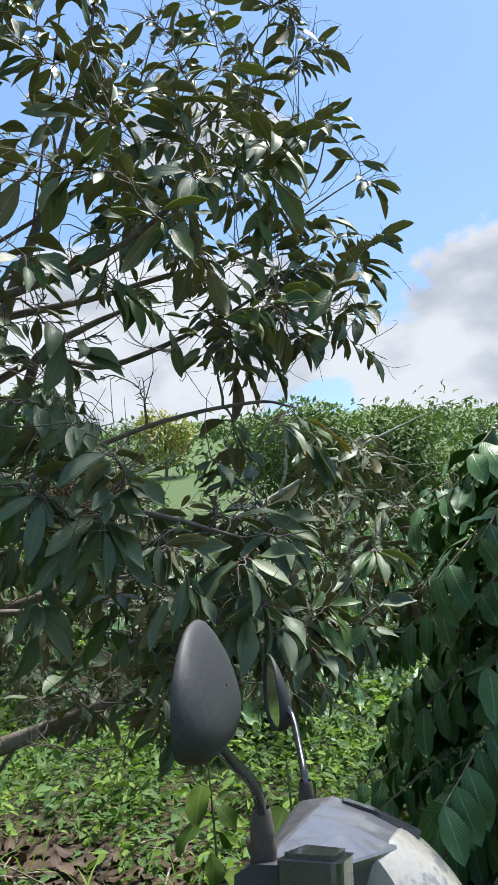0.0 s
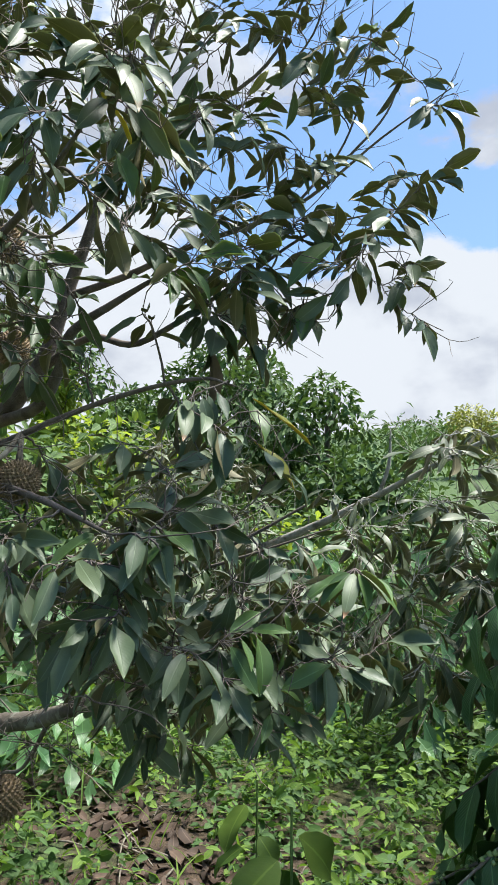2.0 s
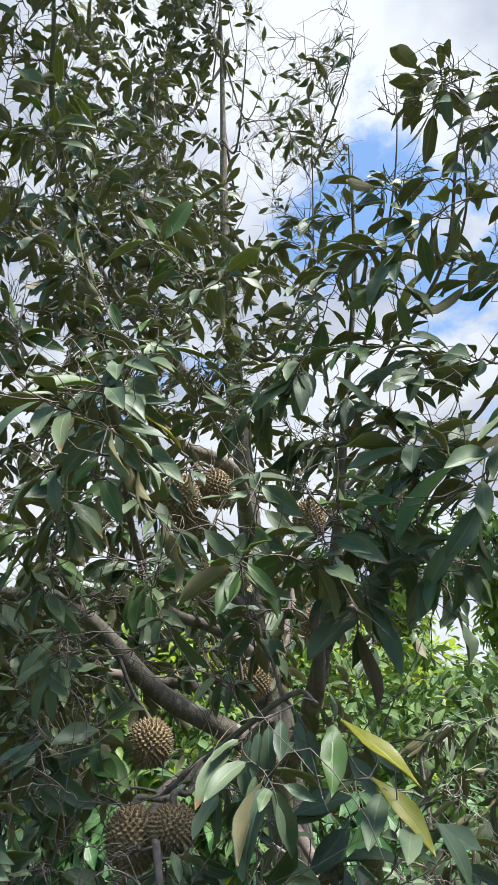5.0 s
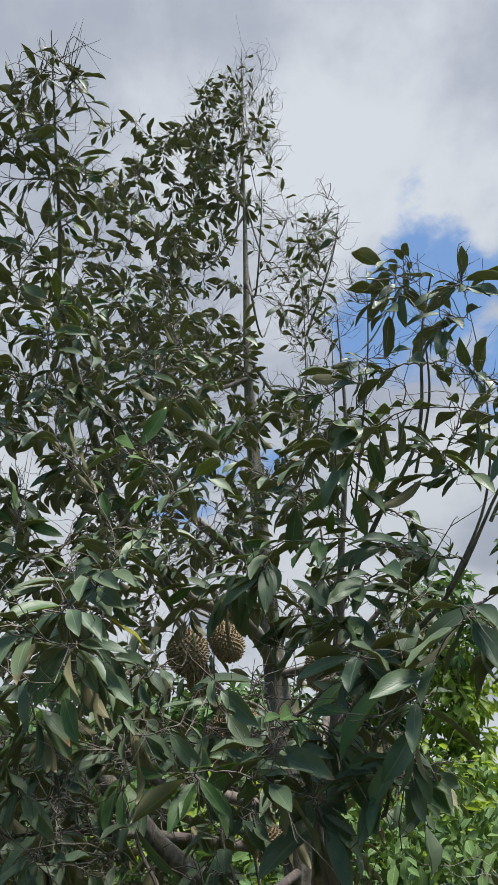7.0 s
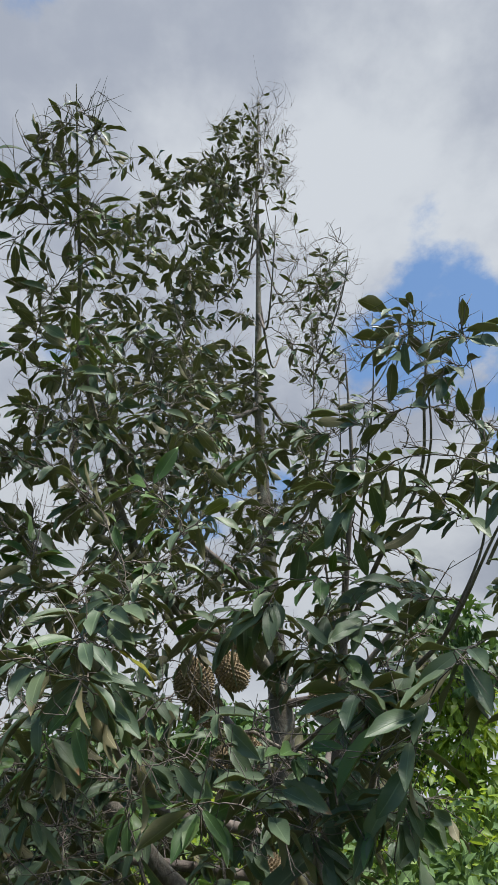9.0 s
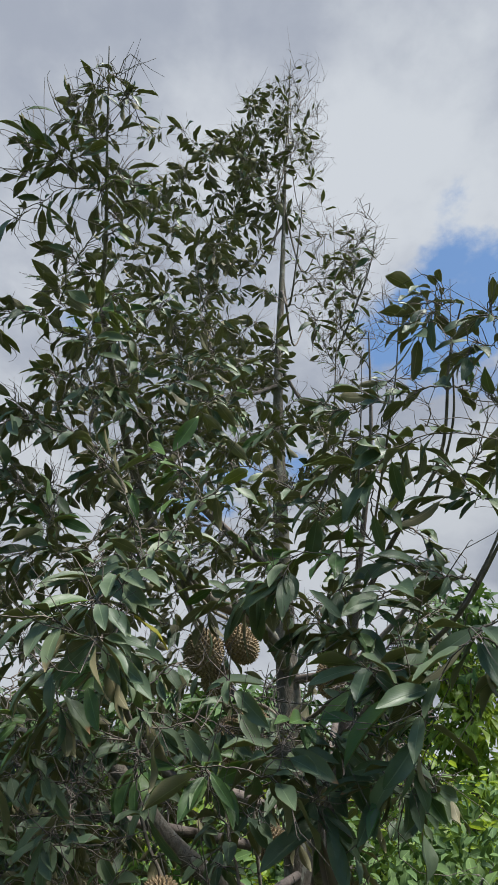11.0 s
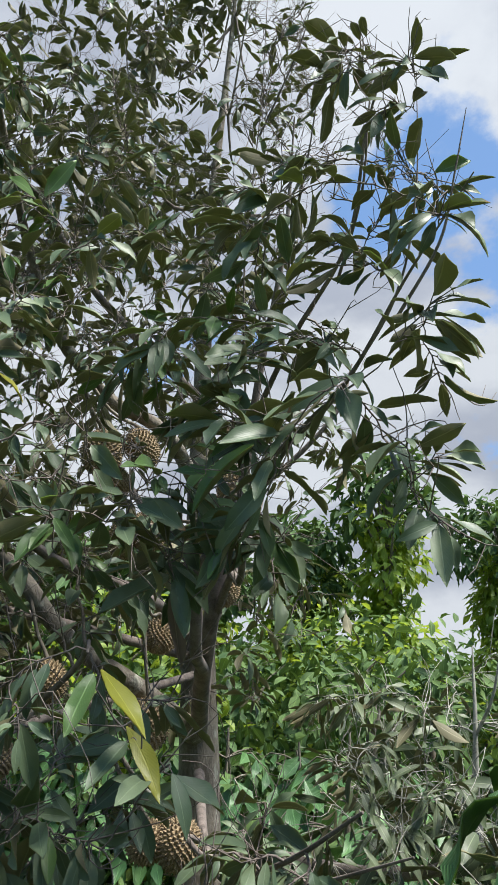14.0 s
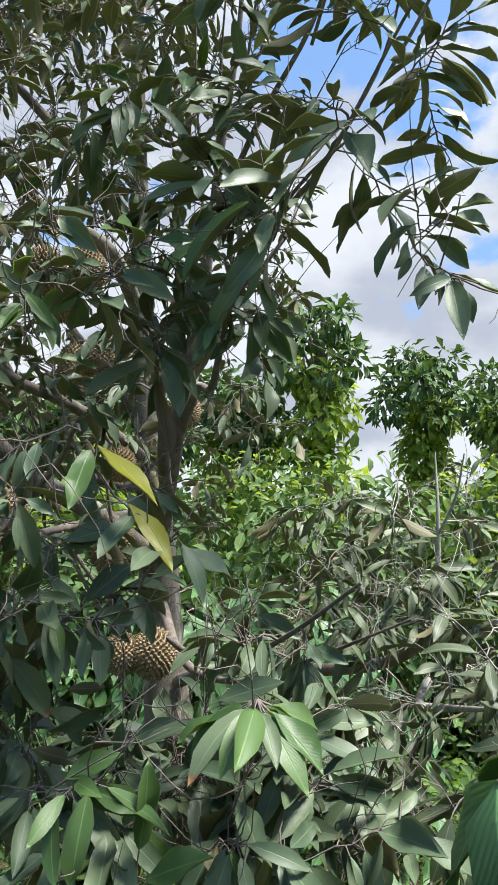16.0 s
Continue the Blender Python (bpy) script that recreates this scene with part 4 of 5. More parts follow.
def build_fruit():
    meshes = [fruit_mesh(1, 1.15), fruit_mesh(2, 1.32), fruit_mesh(3, 1.02)]
    made = []
    def fruit(x, y, z, size, stalk=0.10, tilt=0.0, turn=0.0, kind=0, label="brown spiny durian fruit hanging on its stalk"):
        ob = thing("durian_fruit", label, "fruit", "durians in the tree", at=(x, y, z))
        body = part("husk", meshes[kind], ob)
        body.matrix_basis = pose(0, 0, 0, tilt, tilt * 0.5, turn) @ Matrix.Scale(size, 4)
        mesh = Mesh()
        top = size * 0.45
        # the stalk bends up to the nearest limb
        wood = DURIAN_WOOD[(DURIAN_WOOD[:, 3] > 0.006) & (DURIAN_WOOD[:, 2] > z + top)]
        to = wood[np.argmin(np.linalg.norm(wood[:, :3] - np.array((x, y, z + top + 0.5 * stalk)), axis=1))][:3] - np.array((x, y, z))
        mid = 0.5 * (np.array((0, 0, top)) + to) + np.array((0, 0, -0.15 * np.linalg.norm(to[:2])))
        tube(mesh, smooth_line([(0, 0, top * 0.85, 0.009), (0.15 * mid[0], 0.15 * mid[1], top + 0.02, 0.0065), (*mid, 0.006), (*to, 0.008)], 4), 6)
        part("stalk", mesh.done("stalk", [BARK]), ob, "thick brown stalk")
        made.append(ob)
    fruit(-1.05, 2.46, 2.23, 0.125, 0.06, 10, 0, 0)
    fruit(-1.08, 2.38, 2.20, 0.115, 0.06, 6, 50, 1)
    fruit(-1.14, 2.515, 1.62, 0.150, 0.05, 10, 20, 0)
    fruit(-1.06, 2.19, 1.73, 0.140, 0.05, 14, 60, 2)
    fruit(-1.20, 2.53, 1.90, 0.120, 0.05, 10, 75, 2)
    fruit(-1.11, 2.83, 0.565, 0.160, 0.10, 0, 40, 2)
    fruit(-1.10, 2.74, 2.42, 0.118, 0.05, 12, 80, 1)
    fruit(-1.00, 2.41, 2.50, 0.115, 0.06, 35, 10, 1)
    fruit(-0.97, 2.28, 2.46, 0.140, 0.05, 15, 60, 0)
    fruit(-1.04, 2.33, 2.38, 0.110, 0.05, 15, 60, 2)
    fruit(-1.00, 2.64, 1.31, 0.138, 0.08, 5, 70, 0)
    fruit(-1.02, 2.545, 1.31, 0.125, 0.08, 12, 30, 2)
    fruit(-0.25, 2.150, 1.575, 0.105, 0.04, 10, 35, 0)
    fruit(-0.20, 2.220, 1.590, 0.090, 0.04, 18, 80, 2)
    fruit(-1.00, 2.72, 2.05, 0.110, 0.05, 10, 55, 0)


build_fruit()


# ---- coffee shrubs ----
def at_bearing(az, dist):
    """A place on the ground, by degrees to the left of north from the middle of the walk."""
    x, y = 1.15 - math.sin(radians(az)) * dist, 1.9 + math.cos(radians(az)) * dist
    return (x, y, float(ground_height(x, y)))


def build_coffee(name_seed, at, height, spread, berries=True, tiers=9, leaf=0.16, gap=0.046, fine=True):
    """Upright stem with level arching branches in opposite pairs, paired leaves and green berry clusters."""
    rng = np.random.default_rng(name_seed)
    ob = thing("coffee_shrub", "dark green coffee shrub with ribbed leaves and green berries" if berries else "leafy green coffee shrub in the orchard row", "shrub", "coffee shrubs in the orchard", at=at)
    wood, fruit = Mesh(), Mesh()
    tube(wood, smooth_line([(0, 0, -0.1, 0.03), (0.02, 0.01, height * 0.4, 0.022), (-0.02, 0.02, height * 0.75, 0.015), (0.0, 0.0, height, 0.006)]), 7)
    places, axes, faces, sizes = [], [], [], []
    ball = np.array([(0, 0, 1.0), (1, 0, 0), (0, 1, 0), (-1, 0, 0), (0, -1, 0), (0, 0, -1.0)])
    ball_f = np.array([(0, 1, 2), (0, 2, 3), (0, 3, 4), (0, 4, 1), (5, 2, 1), (5, 3, 2), (5, 4, 3), (5, 1, 4)])
    spots, spot_size = [], []
    for tier in range(tiers):
        z = height * (0.10 + 0.88 * tier / tiers)
        count = 6 if tier < tiers - 2 else 4
        for b in range(count):
            a = 2.4 * tier + b * 6.283 / count + rng.normal(0, 0.25)
            ln = spread * (1.05 - (0.42 if fine else 0.55) * tier / tiers) * rng.uniform(0.75, 1.15)
            o = np.array((math.cos(a), math.sin(a), 0.0))
            p = np.array((0, 0, z))
            end = p + o * ln + (0, 0, -0.22 * ln + rng.normal(0, 0.05))
            mid = p + o * ln * 0.5 + (0, 0, 0.12 * ln)
            line = smooth_line([(*p, 0.007), (*mid, 0.005), (*end, 0.002)], 5 if fine else 2)
            tube(wood, line, 5 if fine else 3, cap=False)
            steps = max(5, int(ln / gap))
            for k in range(1, steps + 1):
                s = k / steps * (len(line) - 1)
                i = min(int(s), len(line) - 2)
                q = line[i, :3] * (1 - s + i) + line[i + 1, :3] * (s - i)
                d = line[i + 1, :3] - line[i, :3]
                d /= np.linalg.norm(d)
                flat = np.cross(d, (0, 0, 1.0))
                if k / steps > 0.22:
                    for hand in (-1, 1):
                        ax = 0.5 * d + hand * flat + np.array((0, 0, -rng.uniform(0.15, 0.85))) + rng.normal(0, 0.15, 3)
                        places.append(q), axes.append(ax), faces.append(np.array((0, 0, 1.0)) + 0.5 * o + rng.normal(0, 0.25, 3)), sizes.append(leaf * rng.uniform(0.7, 1.15))
                if berries and k / steps < 0.85:
                    for _ in range(int(rng.integers(5, 11))):
                        spots.append(q + rng.normal(0, 0.012, 3)), spot_size.append(rng.uniform(0.005, 0.008))
    part("stem", wood.done("stem", [BARK]), ob)
    shapes = leaf_set(name_seed + 50, width=0.40, along=6, count=4, droop=(0.2, 0.9), fold=(0.02, 0.18)) if fine else [leaf_shape(1.0, 0.45, d, 0.15, 0.1, 3, double=False) for d in (0.2, 0.4, 0.6, 0.9)]
    turn, pick = frames_of(np.array(axes), np.array(faces)), rng.integers(0, 4, len(places))
    mesh = Mesh()
    for s in range(4):
        sel = np.where(pick == s)[0]
        scatter(mesh, shapes[s], np.array(places)[sel], turn[sel], np.array(sizes)[sel])
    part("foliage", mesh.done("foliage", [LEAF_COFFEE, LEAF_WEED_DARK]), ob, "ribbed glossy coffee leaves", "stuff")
    if spots:
        scatter(fruit, (ball, ball_f, np.zeros(len(ball_f), int), np.zeros((len(ball), 2))), np.array(spots), np.tile(np.eye(3), (len(spots), 1, 1)), np.array(spot_size))
        part("berry_mass", fruit.done("berry_mass", [BERRY]), ob, "clusters of small green berries", "stuff")
    return ob


def plant_coffee():
    for seed, x, y, high, wide, tiers in ((1, 0.95, 3.20, 1.98, 0.74, 17), (2, 0.60, 2.80, 0.55, 0.34, 6), (3, 0.80, 4.35, 1.80, 0.75, 13), (8, 0.42, 3.45, 0.50, 0.34, 6)):
        build_coffee(seed, (x, y, float(ground_height(x, y))), high, wide, True, tiers)
    far = [build_coffee(q, (x, y, float(ground_height(x, y))), 1.55, 0.8, False, 9, 0.19, 0.11, False) for q, x, y in ((4, -0.7, 5.9), (5, -2.1, 6.2))]
    rng = np.random.default_rng(6)
    for i in range(84):
        row, k = divmod(i, 12)
        x, y = 5.0 - 1.75 * k + rng.normal(0, 0.3) - 0.9 * row, 7.6 + 2.2 * row + rng.normal(0, 0.3) - 0.2 * k
        copy_thing(far[i % 2], pose(x, y, float(ground_height(x, y)), 0, 0, rng.uniform(0, 360)) @ Matrix.Scale(rng.uniform(0.6, 1.0), 4))
    for i in range(36):
        x, y, z = at_bearing(66 + 1.5 * i + rng.normal(0, 1.5), 5.0 + 2.3 * (i % 4) + rng.normal(0, 0.4))
        copy_thing(far[i % 2], pose(x, y, z, 0, 0, rng.uniform(0, 360)))


plant_coffee()


# ---- background trees ----
def crown_cloud(rng, clumps, per, leaf, mesh, shapes, droop=0.3):
    """Leaves in clumps: each clump a loose ball denser at its skin, faces outward and up."""
    for c, r in clumps:
        k = max(8, int(per * r * r))
        p = rng.normal(0, 1, (k, 3))
        p /= np.linalg.norm(p, axis=1)[:, None]
        rad = r * rng.uniform(0.55, 1.08, k) ** 0.6
        at = np.array(c) + p * rad[:, None] * np.array((1, 1, 0.85))
        axis = p + rng.normal(0, 0.6, (k, 3)) + np.array((0, 0, -droop))
        face = p * 0.6 + np.array((0, 0, 0.8)) + rng.normal(0, 0.35, (k, 3))
        pick = rng.integers(0, len(shapes), k)
        turn = frames_of(axis, face)
        for s in range(len(shapes)):
            sel = pick == s
            scatter(mesh, shapes[s], at[sel], turn[sel], leaf * rng.uniform(0.7, 1.3, sel.sum()))


def build_tree(seed, at, height, radius, mat, leaf=0.32, per=420, label="broad dark green tree beyond the orchard", trunk_h=0.35, tall=1.0):
    rng = np.random.default_rng(seed)
    ob = thing("tree", label, "tree", "trees beyond the orchard", at=at)
    wood, crown = Mesh(), Mesh()
    tube(wood, smooth_line([(0, 0, -0.2, height * 0.03), (0.1, 0.05, height * trunk_h, height * 0.022), (0.0, 0.1, height * 0.8, height * 0.008)]), 8, lumps=0.05, rng=rng)
    clumps = []
    base = height * trunk_h
    for i in range(26):
        a, u = 2.4 * i + rng.normal(0, 0.3), (i + 0.5) / 26
        w = math.sin(math.pi * (0.12 + 0.83 * u)) ** 0.7
        rr = radius * w * rng.uniform(0.45, 0.85)
        c = (math.cos(a) * rr, math.sin(a) * rr, base + (height - base) * u * 0.95)
        clumps.append((c, radius * rng.uniform(0.26, 0.42)))
        if i % 3 == 0:
            tube(wood, smooth_line([(0.05, 0.05, c[2] * 0.7, height * 0.010), (c[0] * 0.5, c[1] * 0.5, c[2] * 0.9, height * 0.006), (*c, height * 0.003)], 3), 5)
    crown_cloud(rng, clumps, per, leaf, crown, BUSH_SHAPES if leaf < 0.2 else FAR_SHAPES)
    part("trunk", wood.done("trunk", [BARK]), ob)
    part("crown", crown.done("crown", [mat]), ob, kind="stuff")
    return ob


FAR_SHAPES = [leaf_shape(1.0, 0.42, d, 0.25, 0.1, 3, double=False) for d in (0.2, 0.5, 0.8)]
BUSH_SHAPES = [leaf_shape(1.0, 0.46, d, 0.2, 0.1, 4, double=False) for d in (0.2, 0.5, 0.9)]


def build_vine_tree(seed, at, height, radius, label):
    """A support tree wrapped in climbing pepper vine, with its own crown on top."""
    rng = np.random.default_rng(seed)
    ob = thing("vine_covered_tree", label, "tree", "trees behind the durian", at=at)
    wood, vine, crown = Mesh(), Mesh(), Mesh()
    tube(wood, smooth_line([(0, 0, -0.2, 0.10), (0.05, 0, height * 0.4, 0.08), (0.0, 0.08, height * 0.8, 0.05), (0.05, 0.1, height * 0.97, 0.02)]), 8, lumps=0.05, rng=rng)
    clumps = [((rng.normal(0, 0.12), rng.normal(0, 0.12), height * (0.02 + 0.80 * i / 24)), radius * rng.uniform(0.44, 0.68) * (1.1 - 0.35 * i / 24)) for i in range(24)]
    crown_cloud(rng, clumps, 1000, 0.20, vine, FAR_SHAPES, 0.8)
    tops = []
    for i in range(13):
        a, u = 2.4 * i, i / 13
        rr = radius * rng.uniform(0.5, 1.1) * (1 - 0.6 * u)
        c = (math.cos(a) * rr, math.sin(a) * rr, height * (0.76 + 0.24 * u))
        tops.append((c, radius * rng.uniform(0.22, 0.40)))
        tube(wood, smooth_line([(0, 0.05, height * (0.6 + 0.25 * u), 0.022), (c[0] * 0.6, c[1] * 0.6, c[2] - 0.05, 0.014), (*c, 0.006)], 3), 5)
    crown_cloud(rng, tops, 1100, 0.22, crown, FAR_SHAPES, 0.5)
    part("trunk", wood.done("trunk", [BARK]), ob)
    part("vine", vine.done("vine", [LEAF_VINE]), ob, "bright yellow-green climbing vine", "stuff")
    part("crown", crown.done("crown", [LEAF_TREE]), ob, kind="stuff")
    return ob


def plant_background():
    build_vine_tree(41, at_bearing(68.4, 9.6), 5.1, 0.66, "slim tree wrapped in bright green climbing vine")
    build_vine_tree(42, at_bearing(60.7, 12.7), 5.1, 0.80, "slim leafy tree with vine round its trunk")
    build_vine_tree(43, at_bearing(55.2, 15.2), 5.2, 1.0, "vine-clad tree at the orchard edge")
    build_vine_tree(44, at_bearing(75.0, 10.5), 4.2, 0.9, "slim tree wrapped in bright green climbing vine")
    build_vine_tree(45, at_bearing(84.0, 9.0), 3.6, 0.9, "slim tree wrapped in bright green climbing vine")
    build_vine_tree(46, at_bearing(92.0, 9.5), 3.7, 0.9, "slim tree wrapped in bright green climbing vine")
    build_vine_tree(47, at_bearing(101.0, 9.5), 3.5, 0.9, "slim tree wrapped in bright green climbing vine")
    build_tree(51, at_bearing(40.5, 17.0), 5.2, 2.1, LEAF_TREE, leaf=0.25, per=430)
    build_tree(52, at_bearing(33.3, 16.6), 4.7, 1.15, LEAF_TREE, leaf=0.25, per=430)
    build_tree(53, at_bearing(48.5, 19.0), 4.6, 1.7, LEAF_TREE, leaf=0.25, per=430)
    build_tree(54, at_bearing(9.6, 23.0), 4.5, 2.2, LEAF_TREE_LIGHT, leaf=0.25, per=430, label="round light green tree beyond the orchard")
    build_tree(55, at_bearing(20.4, 60.0), 5.2, 2.8, LEAF_TREE_GOLD, leaf=0.4, per=130, label="round tree with golden young leaves")
    build_tree(56, at_bearing(3.5, 26.0), 4.4, 2.2, LEAF_TREE_LIGHT, leaf=0.25, per=430, label="round light green tree beyond the orchard")
    build_tree(57, at_bearing(30.5, 13.0), 2.4, 1.4, LEAF_TREE, leaf=0.25, per=430, label="dark bushy tree beyond the orchard")
    rng = np.random.default_rng(60)
    for i in range(24):
        az, dist = 30 + 3.4 * i, rng.uniform(5.6, 8.5)
        x, y, z = at_bearing(az, dist)
        high = rng.uniform(1.9, 2.6) if az > 44 else rng.uniform(1.2, 1.6)
        build_tree(100 + i, (x, y, z), high, high * 0.55, (LEAF_TREE, LEAF_TREE_LIGHT, LEAF_VINE, LEAF_TREE_LIGHT, LEAF_TREE)[i % 5], 0.135, 330, ("bushy dark green shrub at the orchard edge", "bushy mid-green shrub at the orchard edge", "bushy yellow-green shrub at the orchard edge", "bushy mid-green shrub at the orchard edge", "bushy dark green shrub at the orchard edge")[i % 5], 0.05)


plant_background()


def far_woods():
    """Tree crowns on the hills all round, too many to count."""
    rng = np.random.default_rng(71)
    mesh = Mesh()
    for i in range(520):
        az, dist = rng.uniform(-60, 170), 30 + 170 * rng.random() ** 1.5
        x, y, z = at_bearing(az, dist)
        h = rng.uniform(2.6, 5.5)
        clumps = [((x + rng.normal(0, h * 0.26), y + rng.normal(0, h * 0.26), z + h * rng.uniform(0.15, 0.85)), h * rng.uniform(0.22, 0.34)) for _ in range(6)]
        crown_cloud(rng, clumps, 11, 0.34 + dist * 0.0055, mesh, FAR_SHAPES)
    ob = new("far_woods", mesh.done("far_woods", [LEAF_TREE]))
    tagged(ob, "hazy green woods on the far hills", "woods", kind="stuff")


far_woods()


# ---- weeds, litter ----
def weeds():
    """Broad-leaved weeds: fine ones round the durian, coarser ones out to the orchard rows."""
    rng = np.random.default_rng(81)
    broad = [leaf_shape(1.0, w, d, 0.12, 0.2, 4, double=False) for w, d in ((0.44, 0.4), (0.27, 0.7), (0.56, 0.3))]
    plain = [leaf_shape(1.0, w, d, 0.15, 0.0, 3, double=False) for w, d in ((0.6, 0.4), (0.5, 0.7), (0.7, 0.3))]
    blade = [leaf_shape(1.0, 0.04, d, 0.3, 0.0, 4, double=False) for d in (0.5, 0.9)]
    mesh, grass = Mesh(), Mesh()
    lists = [[[], [], [], []] for _ in range(12)]
    glists = [[[], [], [], []] for _ in range(2)]
    for n_plants, radius, inner, coarse, few, size in ((6400, 3.4, 0.0, 0, 9, (0.026, 0.098)), (4800, 9.0, 3.2, 6, 8, (0.07, 0.15)), (1700, 16.0, 8.5, 6, 6, (0.13, 0.25))):
        for _ in range(n_plants):
            r, a = math.sqrt(inner ** 2 + (radius ** 2 - inner ** 2) * rng.random()), rng.uniform(0, 6.283)
            x, y = -0.3 + r * math.cos(a), 3.0 + r * math.sin(a)
            if math.hypot(x - 0.9, y - 1.3) < 0.75:
                continue
            # bare litter patch in front of the trunk
            bare = math.exp(-(((x + 1.45) / 0.72) ** 2 + ((y - 3.68) / 0.40) ** 2))
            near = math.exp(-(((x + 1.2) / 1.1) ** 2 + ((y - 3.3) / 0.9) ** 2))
            if rng.random() < 0.97 * bare + 0.1:
                continue
            z = float(ground_height(x, y))
            tall = (0.10 + 0.56 * rng.random() ** 1.3) * (0.65 + 0.35 * math.sin(x * 2.1) * math.cos(y * 1.7)) * (1 - 0.5 * near)
            # more dark-leaved plants round the trunk: the tree's shade put into leaf colour
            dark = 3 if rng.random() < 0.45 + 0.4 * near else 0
            for k in range(few + int(rng.integers(0, 5))):
                b, u = rng.uniform(0, 6.283), rng.uniform(0.15, 1.0)
                o = np.array((math.cos(b), math.sin(b), 0.0))
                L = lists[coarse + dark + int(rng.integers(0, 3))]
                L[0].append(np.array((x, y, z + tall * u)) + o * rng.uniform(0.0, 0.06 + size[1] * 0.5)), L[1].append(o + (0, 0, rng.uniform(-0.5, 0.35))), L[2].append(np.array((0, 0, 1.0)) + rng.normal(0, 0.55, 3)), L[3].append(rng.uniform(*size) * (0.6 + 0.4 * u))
    for _ in range(16000):
        r, a = 8.0 * math.sqrt(rng.random()), rng.uniform(0, 6.283)
        x, y = -0.6 + r * math.cos(a), 3.2 + r * math.sin(a)
        clump = math.sin(x * 1.9 + 1) * math.sin(y * 1.6) + rng.normal(0, 0.3)
        if math.hypot(x - 0.9, y - 1.3) < 0.75 or clump < 0.15:
            continue
        G = glists[int(rng.integers(0, 2))]
        b = rng.uniform(0, 6.283)
        G[0].append(np.array((x, y, float(ground_height(x, y))))), G[1].append(np.array((math.cos(b) * 0.5, math.sin(b) * 0.5, 1.0))), G[2].append(np.array((-math.cos(b), -math.sin(b), 0.6))), G[3].append(rng.uniform(0.12, 0.30))
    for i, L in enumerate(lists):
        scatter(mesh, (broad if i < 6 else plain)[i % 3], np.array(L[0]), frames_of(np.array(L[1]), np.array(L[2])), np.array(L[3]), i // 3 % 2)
    for i, L in enumerate(glists):
        scatter(grass, blade[i], np.array(L[0]), frames_of(np.array(L[1]), np.array(L[2])), np.array(L[3]))
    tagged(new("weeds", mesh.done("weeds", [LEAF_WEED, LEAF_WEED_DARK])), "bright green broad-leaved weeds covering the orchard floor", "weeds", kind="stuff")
    tagged(new("grass", grass.done("grass", [LEAF_WEED])), "tufts of tall green grass among the weeds", "grass", kind="stuff")


def litter():
    rng = np.random.default_rng(91)
    shapes = leaf_set(17, 0.42, 6, 4, (0.3, 1.1), (-0.2, 0.5))
    mesh, sticks = Mesh(), Mesh()
    k = 210
    x, y = rng.normal(-1.40, 0.42, k), rng.normal(3.72, 0.26, k)
    at = np.stack([x, y, ground_height(x, y) + rng.uniform(0.005, 0.03, k)], 1)
    turn = frames_of(np.stack([rng.normal(0, 1, k), rng.normal(0, 1, k), rng.normal(0, 0.15, k)], 1), np.stack([rng.normal(0, 0.35, k), rng.normal(0, 0.35, k), rng.choice([-1.0, 1.0], k)], 1))
    size, pick = rng.uniform(0.07, 0.14, k), rng.integers(0, 4, k)
    for s in range(4):
        scatter(mesh, shapes[s], at[pick == s], turn[pick == s], size[pick == s])
    tagged(new("leaf_litter", mesh.done("leaf_litter", [LEAF_DRY, LEAF_DRY])), "dry brown fallen leaves on the bare soil", "litter", kind="stuff")
    for _ in range(26):
        p = np.array((rng.normal(-1.25, 0.45), rng.normal(3.7, 0.35)))
        b, ln = rng.uniform(0, 6.28), rng.uniform(0.12, 0.5)
        q = p + ln * np.array((math.cos(b), math.sin(b)))
        m = (p + q) / 2 + rng.normal(0, 0.02, 2)
        tube(sticks, smooth_line([(*p, float(ground_height(*p)) + 0.012, 0.005), (*m, float(ground_height(*m)) + 0.03, 0.005), (*q, float(ground_height(*q)) + 0.012, 0.003)], 3), 5)
    tagged(new("fallen_twigs", sticks.done("fallen_twigs", [BARK])), "thin dry twigs lying among fallen leaves", "twigs", kind="stuff")


weeds()
litter()


# ---- broad-leaved sapling ----
def build_sapling(seed, x, y, high, size, count):
    ob = thing("broadleaf_sapling", "slender sapling with broad soft green leaves", "plant", "saplings among the weeds", at=(x, y, float(ground_height(x, y))))
    rng = np.random.default_rng(seed)
    mesh = Mesh()
    tube(mesh, smooth_line([(0, 0, -0.03, 0.006), (0.02, 0.0, high * 0.5, 0.005), (0.0, 0.02, high, 0.003)]), 6)
    part("stem", mesh.done("stem", [STEM_GREEN]), ob)
    mesh = Mesh()
    mesh.add(*leaf_shape(1.0, 0.62, 0.6, 0.1, 0.3, 8))
    data = mesh.done("leaf", [LEAF_WEED, LEAF_WEED_DARK])
    for k in range(count):
        a, z = 2.4 * k + 0.4, high * (0.5 + 0.48 * k / count)
        o = Vector((math.cos(a), math.sin(a), -0.5 + rng.normal(0, 0.2)))
        turn = frames_of(np.array([o]), np.array([(0.3 + rng.normal(0, 0.2), -0.3 + rng.normal(0, 0.2), 1.0)]))[0]
        leaf = part("leaf", data, ob)
        leaf.matrix_basis = Matrix.Translation((0.03 * math.cos(a), 0.03 * math.sin(a), z)) @ Matrix(turn.tolist()).to_4x4() @ Matrix.Scale(size * rng.uniform(0.75, 1.15), 4)


build_sapling(101, 0.03, 2.86, 0.86, 0.165, 9)
build_sapling(102, -0.30, 3.16, 0.74, 0.13, 8)
build_sapling(103, 0.22, 3.10, 0.50, 0.11, 10)


